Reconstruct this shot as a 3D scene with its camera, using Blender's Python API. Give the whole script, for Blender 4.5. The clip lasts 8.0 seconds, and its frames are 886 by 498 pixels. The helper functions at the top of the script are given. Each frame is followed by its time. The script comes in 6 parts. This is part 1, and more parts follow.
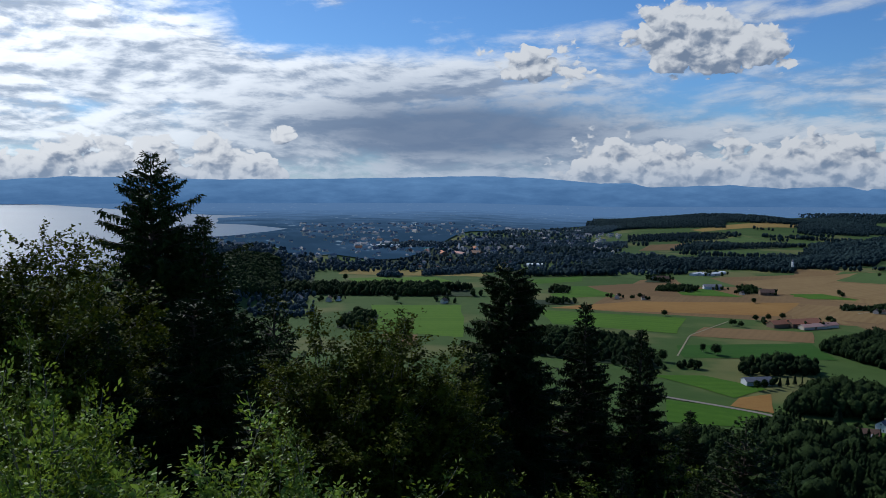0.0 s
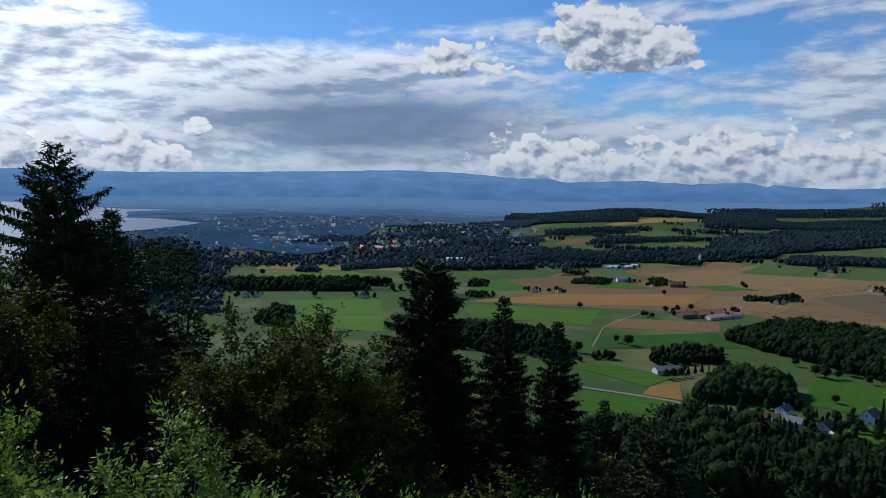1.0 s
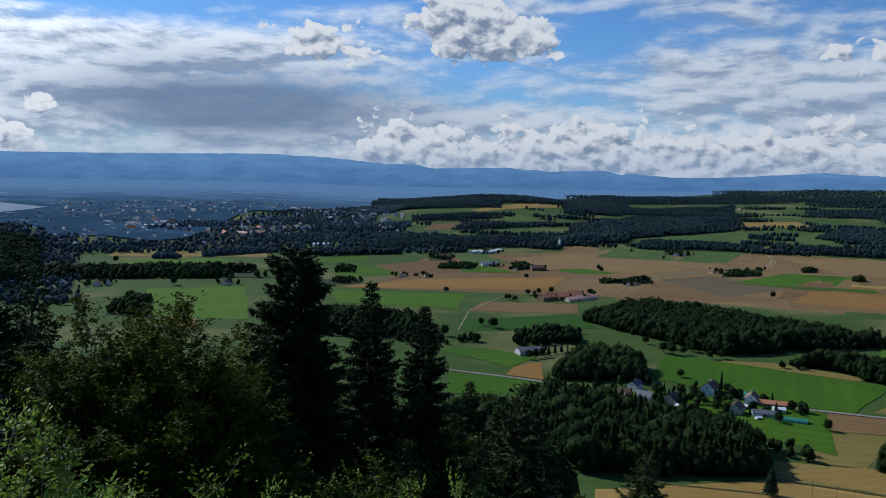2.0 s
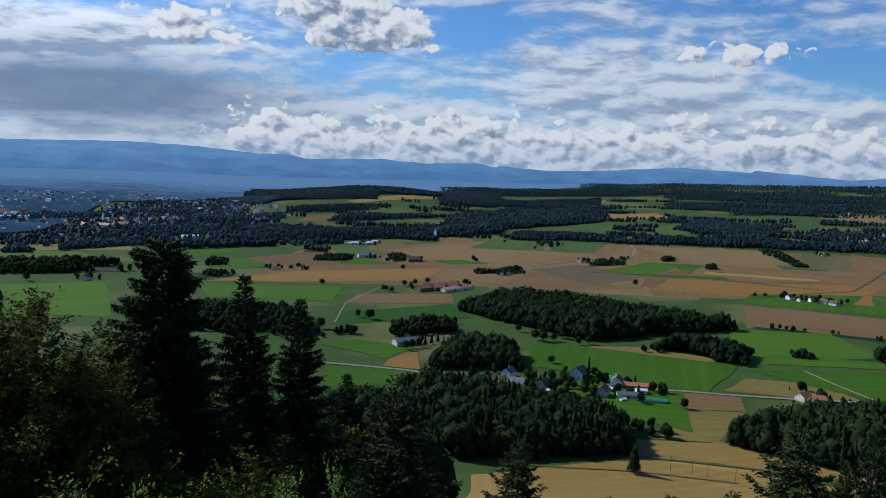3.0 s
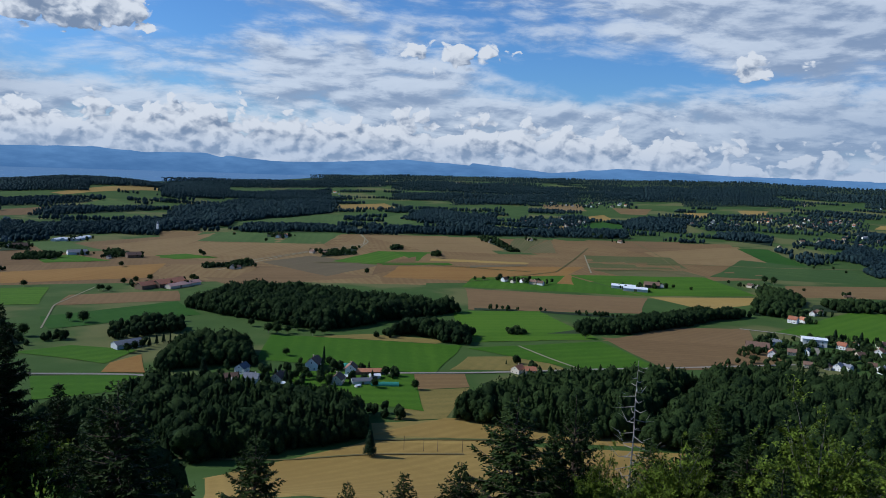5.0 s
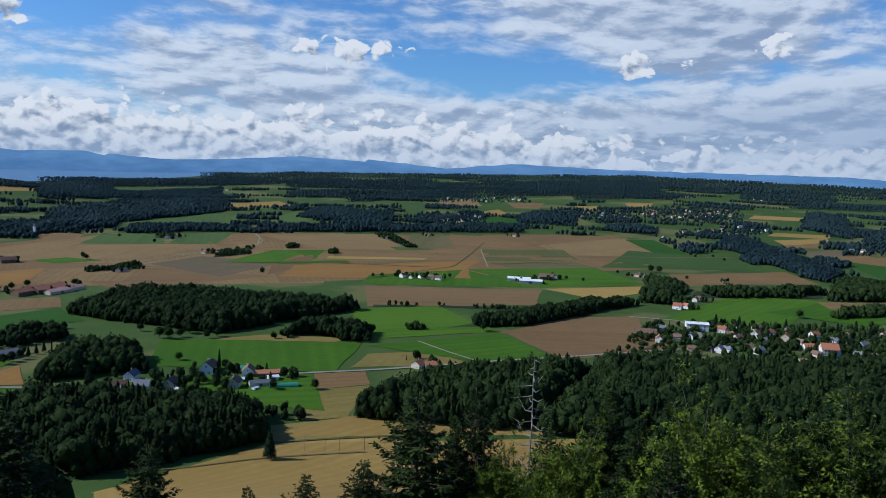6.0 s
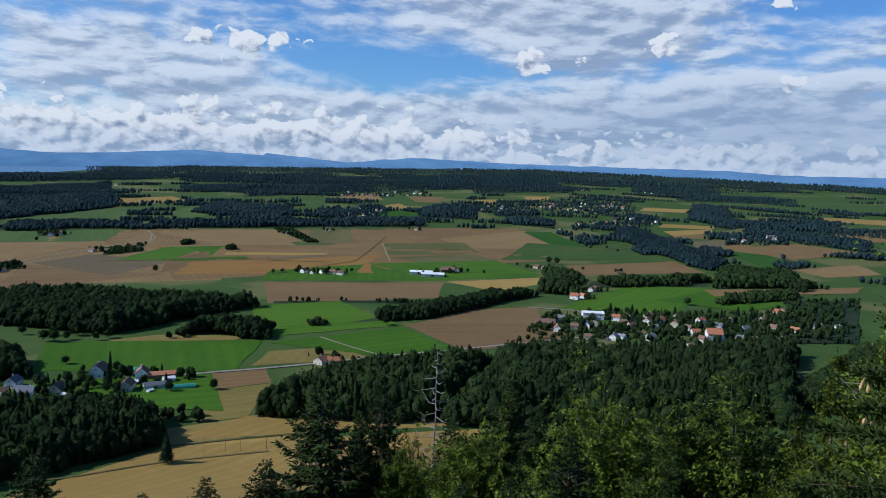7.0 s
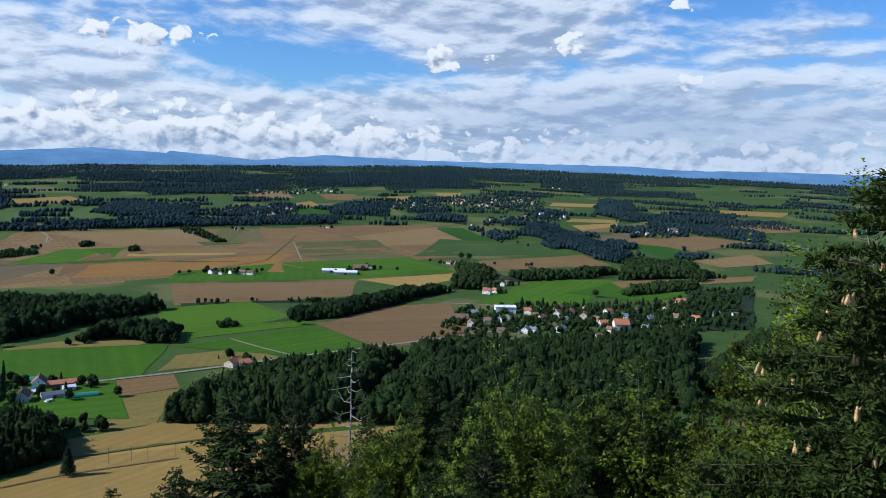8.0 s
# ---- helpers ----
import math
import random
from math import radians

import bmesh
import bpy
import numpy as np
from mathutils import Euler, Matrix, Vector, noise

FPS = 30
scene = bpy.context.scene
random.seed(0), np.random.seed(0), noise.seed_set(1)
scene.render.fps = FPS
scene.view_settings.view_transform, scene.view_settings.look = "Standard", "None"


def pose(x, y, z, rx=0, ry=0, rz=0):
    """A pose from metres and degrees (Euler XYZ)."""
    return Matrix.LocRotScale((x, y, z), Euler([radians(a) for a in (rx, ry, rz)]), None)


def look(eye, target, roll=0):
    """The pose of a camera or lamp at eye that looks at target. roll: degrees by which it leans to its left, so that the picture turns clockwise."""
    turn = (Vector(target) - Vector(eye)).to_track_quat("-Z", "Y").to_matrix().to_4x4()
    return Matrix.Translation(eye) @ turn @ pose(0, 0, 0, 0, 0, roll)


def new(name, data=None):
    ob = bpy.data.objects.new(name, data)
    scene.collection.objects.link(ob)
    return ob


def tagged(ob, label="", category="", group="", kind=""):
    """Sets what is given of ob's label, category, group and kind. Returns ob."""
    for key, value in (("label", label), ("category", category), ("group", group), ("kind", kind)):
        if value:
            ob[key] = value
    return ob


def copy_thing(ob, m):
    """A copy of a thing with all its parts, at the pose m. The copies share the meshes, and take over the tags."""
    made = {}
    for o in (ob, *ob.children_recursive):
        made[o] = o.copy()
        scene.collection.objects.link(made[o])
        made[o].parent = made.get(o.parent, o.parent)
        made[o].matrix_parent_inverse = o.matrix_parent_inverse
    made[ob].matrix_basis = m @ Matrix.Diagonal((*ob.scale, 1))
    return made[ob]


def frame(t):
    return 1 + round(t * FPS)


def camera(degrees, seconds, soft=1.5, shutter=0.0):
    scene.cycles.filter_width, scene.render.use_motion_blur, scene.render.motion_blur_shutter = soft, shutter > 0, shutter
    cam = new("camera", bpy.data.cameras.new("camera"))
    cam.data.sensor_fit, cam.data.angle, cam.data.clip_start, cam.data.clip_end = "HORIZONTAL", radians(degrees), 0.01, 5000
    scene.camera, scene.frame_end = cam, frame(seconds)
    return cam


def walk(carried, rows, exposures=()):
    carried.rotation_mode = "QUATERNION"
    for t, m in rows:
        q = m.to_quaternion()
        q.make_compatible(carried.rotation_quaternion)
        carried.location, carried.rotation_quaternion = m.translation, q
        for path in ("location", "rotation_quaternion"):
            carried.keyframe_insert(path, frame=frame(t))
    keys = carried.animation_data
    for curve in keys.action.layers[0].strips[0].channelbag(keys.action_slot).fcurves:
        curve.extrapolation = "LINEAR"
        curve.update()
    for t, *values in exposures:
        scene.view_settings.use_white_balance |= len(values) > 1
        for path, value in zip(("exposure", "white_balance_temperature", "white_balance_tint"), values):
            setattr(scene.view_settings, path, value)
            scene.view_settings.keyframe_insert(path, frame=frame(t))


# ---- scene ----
cam = camera(59.63, 8.0, soft=0.6)
EYE = 150.0
ROWS = [
    (0.0, 0.0, -4.7, -0.2), (0.5, -3.09, -4.87, -0.37), (1.0, -5.94, -5.09, -0.56), (1.5, -10.07, -5.4, -1.0),
    (2.0, -15.72, -6.02, -1.31), (2.2, -17.84, -6.18, -1.55), (3.3, -26.94, -6.41, -1.9), (3.5, -28.29, -6.41, -1.82),
    (4.0, -33.01, -6.4, -2.08), (4.5, -38.84, -6.36, -2.53), (5.0, -44.56, -6.27, -2.68), (5.2, -46.43, -6.26, -2.6),
    (6.3, -54.37, -6.27, -2.25), (6.5, -55.92, -6.32, -2.34), (7.0, -59.54, -6.39, -2.28), (7.5, -63.08, -6.38, -2.18),
    (8.0, -66.07, -6.38, -2.0),
]
walk(cam, [(t, pose(0, 0, EYE, 90 + pitch, roll, yaw)) for t, yaw, pitch, roll in ROWS],
     [(0.0, -0.35, 6050, 10), (0.7, -0.31, 6000, 10), (1.5, -0.13, 5950, 10), (2.1, -0.23, 5950, 10), (4.0, -0.04, 5850, 10), (5.0, -0.12, 5820, 10), (6.5, -0.01, 5800, 10), (7.5, 0.00, 5780, 10), (8.0, 0.21, 5820, 10)])

# ---- sun and sky ----
SUN_AZ, SUN_EL = -38.0, 36.0
sun_data = bpy.data.lights.new("sun", "SUN")
sun_data.energy, sun_data.angle, sun_data.color = 5.0, radians(0.5), (1.0, 0.965, 0.90)
sun = new("sun", sun_data)
sun.matrix_world = look((math.sin(radians(SUN_AZ)) * 100, math.cos(radians(SUN_AZ)) * 100, 100 * math.tan(radians(SUN_EL))), (0, 0, 0))


class S:
    """A value of a node tree, with arithmetic."""
    tree = None

    def __init__(self, socket):
        self.s = socket

    @staticmethod
    def math(op, *args, clamp=False):
        n = S.tree.nodes.new("ShaderNodeMath")
        n.operation, n.use_clamp = op, clamp
        for i, a in enumerate(args):
            if isinstance(a, S):
                S.tree.links.new(a.s, n.inputs[i])
            else:
                n.inputs[i].default_value = a
        return S(n.outputs[0])

    def __add__(self, o): return S.math("ADD", self, o)
    def __radd__(self, o): return S.math("ADD", o, self)
    def __sub__(self, o): return S.math("SUBTRACT", self, o)
    def __rsub__(self, o): return S.math("SUBTRACT", o, self)
    def __mul__(self, o): return S.math("MULTIPLY", self, o)
    def __rmul__(self, o): return S.math("MULTIPLY", o, self)
    def __truediv__(self, o): return S.math("DIVIDE", self, o)
    def __neg__(self): return S.math("MULTIPLY", self, -1.0)

    def ramp(self, a, b):
        """0 at a, 1 at b, smooth between."""
        n = S.tree.nodes.new("ShaderNodeMapRange")
        n.interpolation_type = "SMOOTHSTEP"
        S.tree.links.new(self.s, n.inputs[0])
        n.inputs[1].default_value, n.inputs[2].default_value = a, b
        return S(n.outputs[0])


def vec(x, y, z=0.0):
    n = S.tree.nodes.new("ShaderNodeCombineXYZ")
    for i, a in enumerate((x, y, z)):
        if isinstance(a, S):
            S.tree.links.new(a.s, n.inputs[i])
        else:
            n.inputs[i].default_value = a
    return S(n.outputs[0])


def fbm(p, scale, detail=5.0, rough=0.5, warp=0.0):
    n = S.tree.nodes.new("ShaderNodeTexNoise")
    S.tree.links.new(p.s, n.inputs["Vector"])
    n.inputs["Scale"].default_value, n.inputs["Detail"].default_value = scale, detail
    n.inputs["Roughness"].default_value, n.inputs["Distortion"].default_value = rough, warp
    return S(n.outputs[0])


def mix(f, a, b):
    """Colours a to b by f; a and b are sockets or colours."""
    n = S.tree.nodes.new("ShaderNodeMix")
    n.data_type = "RGBA"
    if isinstance(f, S):
        S.tree.links.new(f.s, n.inputs[0])
    else:
        n.inputs[0].default_value = f
    for i, c in ((6, a), (7, b)):
        if isinstance(c, S):
            S.tree.links.new(c.s, n.inputs[i])
        else:
            n.inputs[i].default_value = (*c, 1)
    return S(n.outputs[2])


def make_sky():
    world = bpy.data.worlds.new("sky")
    scene.world = world
    world.use_nodes = True
    t = world.node_tree
    t.nodes.clear()
    S.tree = t
    sky = t.nodes.new("ShaderNodeTexSky")
    sky.sky_type, sky.sun_disc = "NISHITA", False
    sky.sun_elevation, sky.sun_rotation = radians(SUN_EL), radians(SUN_AZ)
    sky.altitude, sky.dust_density, sky.ozone_density = 700, 0.6, 2.5
    co = t.nodes.new("ShaderNodeTexCoord")
    sep = t.nodes.new("ShaderNodeSeparateXYZ")
    t.links.new(co.outputs["Generated"], sep.inputs[0])
    x, y, z = (S(sep.outputs[i]) for i in range(3))
    az = S.math("ARCTAN2", x, y) * 57.2958
    el = S.math("ARCSINE", z) * 57.2958

    def blob(a0, e0, wa, we):
        """A soft bump of the sky's density round an azimuth and a height, in degrees."""
        da, de = (az - a0) / wa, (el - e0) / we
        return S.math("EXPONENT", -(da * da + de * de))

    def cells(p, scale):
        """Distance to the nearest of scattered points: round cloud heads where it is small."""
        n = t.nodes.new("ShaderNodeTexVoronoi")
        n.voronoi_dimensions = "2D"
        t.links.new(p.s, n.inputs["Vector"])
        n.inputs["Scale"].default_value = scale
        return S(n.outputs["Distance"])

    def sheet(side, up):
        """Density of the broken sheet of cloud, sampled a little aside for its light."""
        a, e = az + side, el + up
        s1 = fbm(vec(a * 0.055, e * 0.22, 3.0), 1.0, 8, 0.58, 0.6)
        s2 = fbm(vec(a * 0.26, e * 0.85, 11.0), 1.0, 9, 0.62, 0.5)
        w = fbm(vec(a * 0.5, e * 1.2, 4.0), 1.0, 4, 0.6) * 1.3
        s3 = 1.0 - cells(vec(a * 0.34 + w, e * 0.8 + w, 0.0), 1.0)
        return s1 * 0.74 + s2 * 0.26 + s3 * 0.09 - 0.05

    def heap(side, up):
        """Billows of the heaped clouds: round heads on round heads, frayed a little."""
        a, e = az + side, el + up
        w = fbm(vec(a * 0.7, e * 0.9, 8.0), 1.0, 4, 0.5) * 0.9
        v = fbm(vec(a * 0.7, e * 0.9, 19.0), 1.0, 4, 0.5) * 0.9
        p = vec(a * 0.42 + w, e * 0.6 + v, 0.0)
        return 1.0 - (cells(p, 1.0) * 0.54 + cells(p, 2.3) * 0.34 + cells(p, 5.1) * 0.12)

    def mass(up):
        """Where the heaped clouds stand: the row over the horizon and single heads above it."""
        e = el + up

        def head(a0, e0, wa, we):
            da, de = (az - a0) / wa, (e - e0) / we
            return S.math("EXPONENT", -(da * da + de * de))
        row_top = fbm(vec(az * 0.2, 0.0, 5.0), 1.0, 3, 0.6) * 5.4 + 0.5 - az.ramp(54, 70) * 1.3
        row = S.math("MINIMUM", (row_top - e) * 0.16, 0.3) - (1.0 - S.math("MAXIMUM", az.ramp(5, 11), az.ramp(-9, -13))) * 0.6
        lump = head(16.6, 10.8, 3.4, 3.0) * 0.76 + head(21.0, 9.0, 4.0, 2.0) * 0.70 + head(7.0, 8.8, 5.2, 1.9) * 0.64 + head(65.6, 7.3, 1.6, 1.2) * 0.59 + head(69.0, 7.5, 1.0, 0.7) * 0.52 \
            + head(74.6, 8.8, 2.0, 1.1) * 0.52 + head(83.6, 6.2, 1.8, 0.8) * 0.49 + head(82.3, 11.2, 1.4, 0.7) * 0.52 + head(44.8, 8.2, 5.4, 1.8) * 0.54 + head(62, 1.7, 5.0, 1.3) * 0.58 \
            + head(49, 2.2, 3.2, 1.4) * 0.40 + head(-11.6, 3.4, 1.6, 1.5) * 0.58 + head(-24, 2.6, 4, 1.0) * 0.52 - 0.38
        return S.math("MAXIMUM", row, lump)

    bias = blob(-20, 7.6, 14, 3.4) * 0.2 + blob(-27, 11, 9, 3) * 0.16 + blob(2, 7.5, 13, 1.3) * 0.15 + blob(34, 6.6, 15, 2.4) * 0.17 + blob(80, 6.4, 17, 4.0) * 0.17 + blob(70, 10.8, 11, 2.2) * 0.15 \
        + el.ramp(5.6, 3.6) * 0.13 - blob(-10, 10.9, 6.5, 1.6) * 0.2 - blob(27, 9.6, 3.6, 2.2) * 0.2 - blob(57, 6.8, 7.0, 2.0) * 0.22 - blob(92, 12, 11, 3.0) * 0.24 \
        - blob(9, 12.8, 12, 1.2) * 0.1 - el.ramp(14, 26) * 0.3
    sh0 = sheet(0.0, 0.0)
    dens = sh0 + bias - 0.5
    cover = dens.ramp(-0.07, 0.15)
    lit = ((sh0 - sheet(-0.5, 0.55)) * 5.5 + 0.55).ramp(0.0, 1.0)
    glow = S.math("EXPONENT", -((az - SUN_AZ) * (az - SUN_AZ) / 1300.0 + (el - 20.0) * (el - 20.0) / 420.0))
    shade_col = mix(glow, (0.34, 0.43, 0.58), (0.66, 0.76, 0.90))
    light_col = mix(glow, (0.82, 0.88, 0.95), (2.4, 2.4, 2.35))
    sheet_col = mix((lit * 0.85 - dens.ramp(0.08, 0.32) * 0.35 + 0.18).ramp(0.0, 1.0), shade_col, light_col)
    h0, m0 = heap(0.0, 0.0), mass(0.0)
    hd = m0 + (h0 - 0.62) * 0.75
    heaps = hd.ramp(-0.02, 0.06)
    hl = ((h0 - heap(-0.35, 0.45)) * 2.1 + (m0 - mass(0.6)) * 1.6 + 0.66 - hd.ramp(0.06, 0.5) * 0.22).ramp(0.0, 1.0)
    heap_col = mix(hl, mix(glow, (0.27, 0.35, 0.48), (0.40, 0.48, 0.62)), mix(glow, (0.93, 0.95, 0.97), (1.5, 1.5, 1.48)))
    blue = S.tree.nodes.new("ShaderNodeMix")
    blue.data_type, blue.blend_type = "RGBA", "MULTIPLY"
    blue.inputs[0].default_value = 1.0
    blue.inputs[7].default_value = (0.070, 0.106, 0.145, 1)
    t.links.new(sky.outputs[0], blue.inputs[6])
    c = mix(cover * 0.94, S(blue.outputs[2]), sheet_col)
    rain = blob(1.0, 4.0, 12.5, 2.5) * (0.95 + fbm(vec(az * 0.12, el * 0.9, 2.0), 1.0, 6, 0.6) * 0.4)
    c = mix(S.math("MINIMUM", rain, 0.93), c, (0.22, 0.31, 0.47))
    c = mix(heaps, c, heap_col)
    veil = blob(84, 3.0, 17, 2.6) * 0.6 + blob(40, 1.0, 40, 1.2) * 0.1
    c = mix(veil, c, (0.36, 0.48, 0.66))
    c = mix(el.ramp(2.2, 0.0) * 0.4, c, (0.42, 0.56, 0.76))
    bg = t.nodes.new("ShaderNodeBackground")
    t.links.new(c.s, bg.inputs[0])
    bg.inputs[1].default_value = 0.80
    out = t.nodes.new("ShaderNodeOutputWorld")
    t.links.new(bg.outputs[0], out.inputs[0])


make_sky()

# ---- materials ----


def material(name, rough=0.8, spec=0.3):
    m = bpy.data.materials.new(name)
    m.use_nodes = True
    S.tree = m.node_tree
    b = m.node_tree.nodes["Principled BSDF"]
    b.inputs["Roughness"].default_value = rough
    b.inputs["Specular IOR Level"].default_value = spec
    return m, b


def coords(kind="Object"):
    if kind == "World":
        n = S.tree.nodes.new("ShaderNodeNewGeometry")
        return S(n.outputs["Position"])
    n = S.tree.nodes.new("ShaderNodeTexCoord")
    return S(n.outputs[kind])


def xyz(p):
    n = S.tree.nodes.new("ShaderNodeSeparateXYZ")
    S.tree.links.new(p.s, n.inputs[0])
    return [S(n.outputs[i]) for i in range(3)]


def island():
    n = S.tree.nodes.new("ShaderNodeNewGeometry")
    return S(n.outputs["Random Per Island"])


def each():
    n = S.tree.nodes.new("ShaderNodeObjectInfo")
    return S(n.outputs["Random"])


def paint(b, c):
    S.tree.links.new(c.s, b.inputs["Base Color"])


def relief(b, h, strength=0.4, distance=0.1):
    n = S.tree.nodes.new("ShaderNodeBump")
    n.inputs["Strength"].default_value, n.inputs["Distance"].default_value = strength, distance
    S.tree.links.new(h.s, n.inputs["Height"])
    S.tree.links.new(n.outputs[0], b.inputs["Normal"])


def leaf_material(name, dark, light, through_light=0.25, rough=0.55, gloss=0.08, mottle=0.0, clump=0.0):
    """Leaves: colour varies by clump and by tree; some light passes through."""
    m, b = material(name, rough, gloss)
    p = coords("World")
    f = island() * 0.25 + each() * 0.25 + fbm(p, 0.5, 3) * 0.5 + fbm(p, 0.025, 3) * 0.5 - 0.25
    # near-black to bright clumps paint in lit sprays and shaded gaps
    if clump:
        f = f + (fbm(p, clump, 3, 0.6) - 0.5) * 2.6
    if mottle:
        n = fbm(p, mottle, 4, 0.7)
        f = f + n * 1.2 - 0.6
        relief(b, n, 1.0, 1.2 / mottle)
    c = mix(f.ramp(0.05, 0.95), dark, light)
    paint(b, c)
    if through_light:
        tr = S.tree.nodes.new("ShaderNodeBsdfTranslucent")
        warm = mix(0.35, c, (light[0] * 1.6, light[1] * 1.5, light[2] * 0.5))
        S.tree.links.new(warm.s, tr.inputs[0])
        ms = S.tree.nodes.new("ShaderNodeMixShader")
        ms.inputs[0].default_value = through_light
        S.tree.links.new(b.outputs[0], ms.inputs[1])
        S.tree.links.new(tr.outputs[0], ms.inputs[2])
        S.tree.links.new(ms.outputs[0], S.tree.nodes["Material Output"].inputs[0])
    return m


def field_material(name, a, b2, stripe=0.0, period=6.0):
    """Farm land: soil or stand colour, patchy at two scales, with rows along the field."""
    m, b = material(name, 0.95, 0.1)
    p, w = coords("Object"), coords("World")
    x, y, z = xyz(p)
    big, small = fbm(w, 0.013, 4, 0.55), fbm(w, 0.16, 5, 0.65)
    rows = S.math("SINE", y * (6.2832 / period) + fbm(w, 0.03, 2) * 2.0) * stripe
    wide = fbm(vec(x * 0.002, y * 0.05, 1.0), 1.0, 3, 0.6) * 0.7
    fine = fbm(w, 0.7, 4, 0.7)
    f = big * 0.75 + small * 0.6 + fine * 0.5 + wide + rows * 0.5 + each() * 0.5 - 1.05
    paint(b, mix(f.ramp(0.0, 1.0), a, b2))
    relief(b, small + rows, 0.25, 0.5)
    return m


FIELD = {
    "stubble": field_material("stubble_soil", (0.143, 0.088, 0.036), (0.205, 0.139, 0.059), 0.22, 9),
    "brown": field_material("tilled_soil", (0.115, 0.070, 0.030), (0.168, 0.107, 0.048), 0.12, 7),
    "wheat": field_material("ripe_wheat", (0.178, 0.090, 0.024), (0.233, 0.132, 0.039), 0.12, 10),
    "straw": field_material("cut_straw", (0.207, 0.136, 0.038), (0.296, 0.202, 0.060), 0.2, 8),
    "dry": field_material("dry_grass", (0.120, 0.102, 0.026), (0.207, 0.154, 0.048), 0.1, 8),
    "fallow": field_material("fallow_soil", (0.100, 0.078, 0.043), (0.142, 0.111, 0.061), 0.1, 6),
    "olive": field_material("young_crop", (0.067, 0.079, 0.022), (0.135, 0.107, 0.050), 0.25, 6),
    "meadow": field_material("meadow_grass", (0.030, 0.085, 0.004), (0.064, 0.131, 0.009), 0.14, 12),
    "floor": field_material("shaded_forest_floor", (0.013, 0.026, 0.013), (0.032, 0.051, 0.021), 0.0),
    # meadow for far fields, greyed by haze put into the colour
    "hazed_meadow": field_material("hazed_meadow_grass", (0.035, 0.069, 0.016), (0.069, 0.110, 0.029), 0.1, 14),
    "deep": field_material("tall_crop", (0.014, 0.056, 0.005), (0.029, 0.082, 0.009), 0.1, 5),
}


def ground_material():
    m, b = material("grass_land", 0.95, 0.1)
    w = coords("World")
    big, mid, small = fbm(w, 0.004, 5, 0.6), fbm(w, 0.03, 5, 0.6), fbm(w, 0.4, 4, 0.6)
    c = mix((big * 0.8 + mid * 0.6 - 0.35).ramp(0.1, 0.8), (0.031, 0.066, 0.013), (0.066, 0.108, 0.025))
    c = mix((fbm(w, 0.0055, 4, 0.5) - 0.52).ramp(0.0, 0.09) * 0.6, c, (0.160, 0.138, 0.056))
    x, y, z = xyz(w)
    slope = S.math("SQRT", x * x + y * y) + mid * 60.0
    c = mix(slope.ramp(290.0, 230.0), c, (0.022, 0.028, 0.012))
    paint(b, mix(small * 0.3, c, (0.040, 0.064, 0.016)))
    relief(b, small, 0.3, 0.4)
    return m


GROUND = ground_material()
TARMAC = field_material("worn_tarmac", (0.15, 0.137, 0.115), (0.24, 0.218, 0.182), 0.0)
TRACK = field_material("gravel_track", (0.17, 0.16, 0.10), (0.27, 0.24, 0.16), 0.0)
LEAF_WOOD = leaf_material("wood_leaves", (0.004, 0.011, 0.006), (0.033, 0.055, 0.016), 0.0, 0.9, 0.03, 1.7)
# blue haze of the distance is put into the next two leaf colours
LEAF_FAR_HAZE = leaf_material("hazed_far_leaves", (0.010, 0.023, 0.031), (0.030, 0.053, 0.052), 0.0, 0.9, 0.03, 0.4)
LEAF_TOWN_HAZE = leaf_material("hazed_town_leaves", (0.024, 0.046, 0.062), (0.058, 0.092, 0.105), 0.0, 0.9, 0.03, 0.4)
LEAF_CONIFER = leaf_material("wood_needles", (0.010, 0.022, 0.012), (0.026, 0.050, 0.022), 0.05, 0.8, 0.05)
NEEDLES = leaf_material("spruce_needles", (0.005, 0.012, 0.004), (0.036, 0.060, 0.014), 0.03, 0.65, 0.06)
# lighter copy of the spruce needles, sunlight put into its colour
NEAR_NEEDLES = leaf_material("sunlit_spruce_needles", (0.010, 0.020, 0.005), (0.062, 0.088, 0.020), 0.05, 0.6, 0.05)
LEAF_BEECH = leaf_material("beech_leaves", (0.004, 0.011, 0.002), (0.120, 0.172, 0.020), 0.10, 0.6, 0.05, 0.0, 1.5)
LEAF_MAPLE = leaf_material("maple_leaves", (0.008, 0.022, 0.003), (0.210, 0.310, 0.055), 0.30, 0.5, 0.07, 0.0, 3.0)
LEAF_OLIVE = leaf_material("hornbeam_leaves", (0.004, 0.010, 0.001), (0.088, 0.108, 0.012), 0.12, 0.65, 0.03, 0.0, 2.2)


def bark_material(name, a, b2):
    m, b = material(name, 0.9, 0.2)
    p = coords("Object")
    x, y, z = xyz(p)
    n = fbm(vec(x * 6, y * 6, z * 1.2), 2.0, 6, 0.65)
    paint(b, mix(n.ramp(0.3, 0.7), a, b2))
    relief(b, n, 0.6, 0.05)
    return m


BARK = bark_material("spruce_bark", (0.05, 0.035, 0.025), (0.13, 0.10, 0.075))
GREY_BARK = bark_material("grey_bark", (0.10, 0.09, 0.075), (0.24, 0.22, 0.19))
DEAD_WOOD = bark_material("bleached_wood", (0.16, 0.145, 0.125), (0.32, 0.30, 0.27))

# ---- the land ----
LAND_AZ = (-180, -60, -10, 2, 12, 33, 43, 54, 66, 79, 92, 120, 180)
LAND_Z = (38, 38, 38, 38, 20, 34, 66, 84, 114, 103, 90, 60, 38)


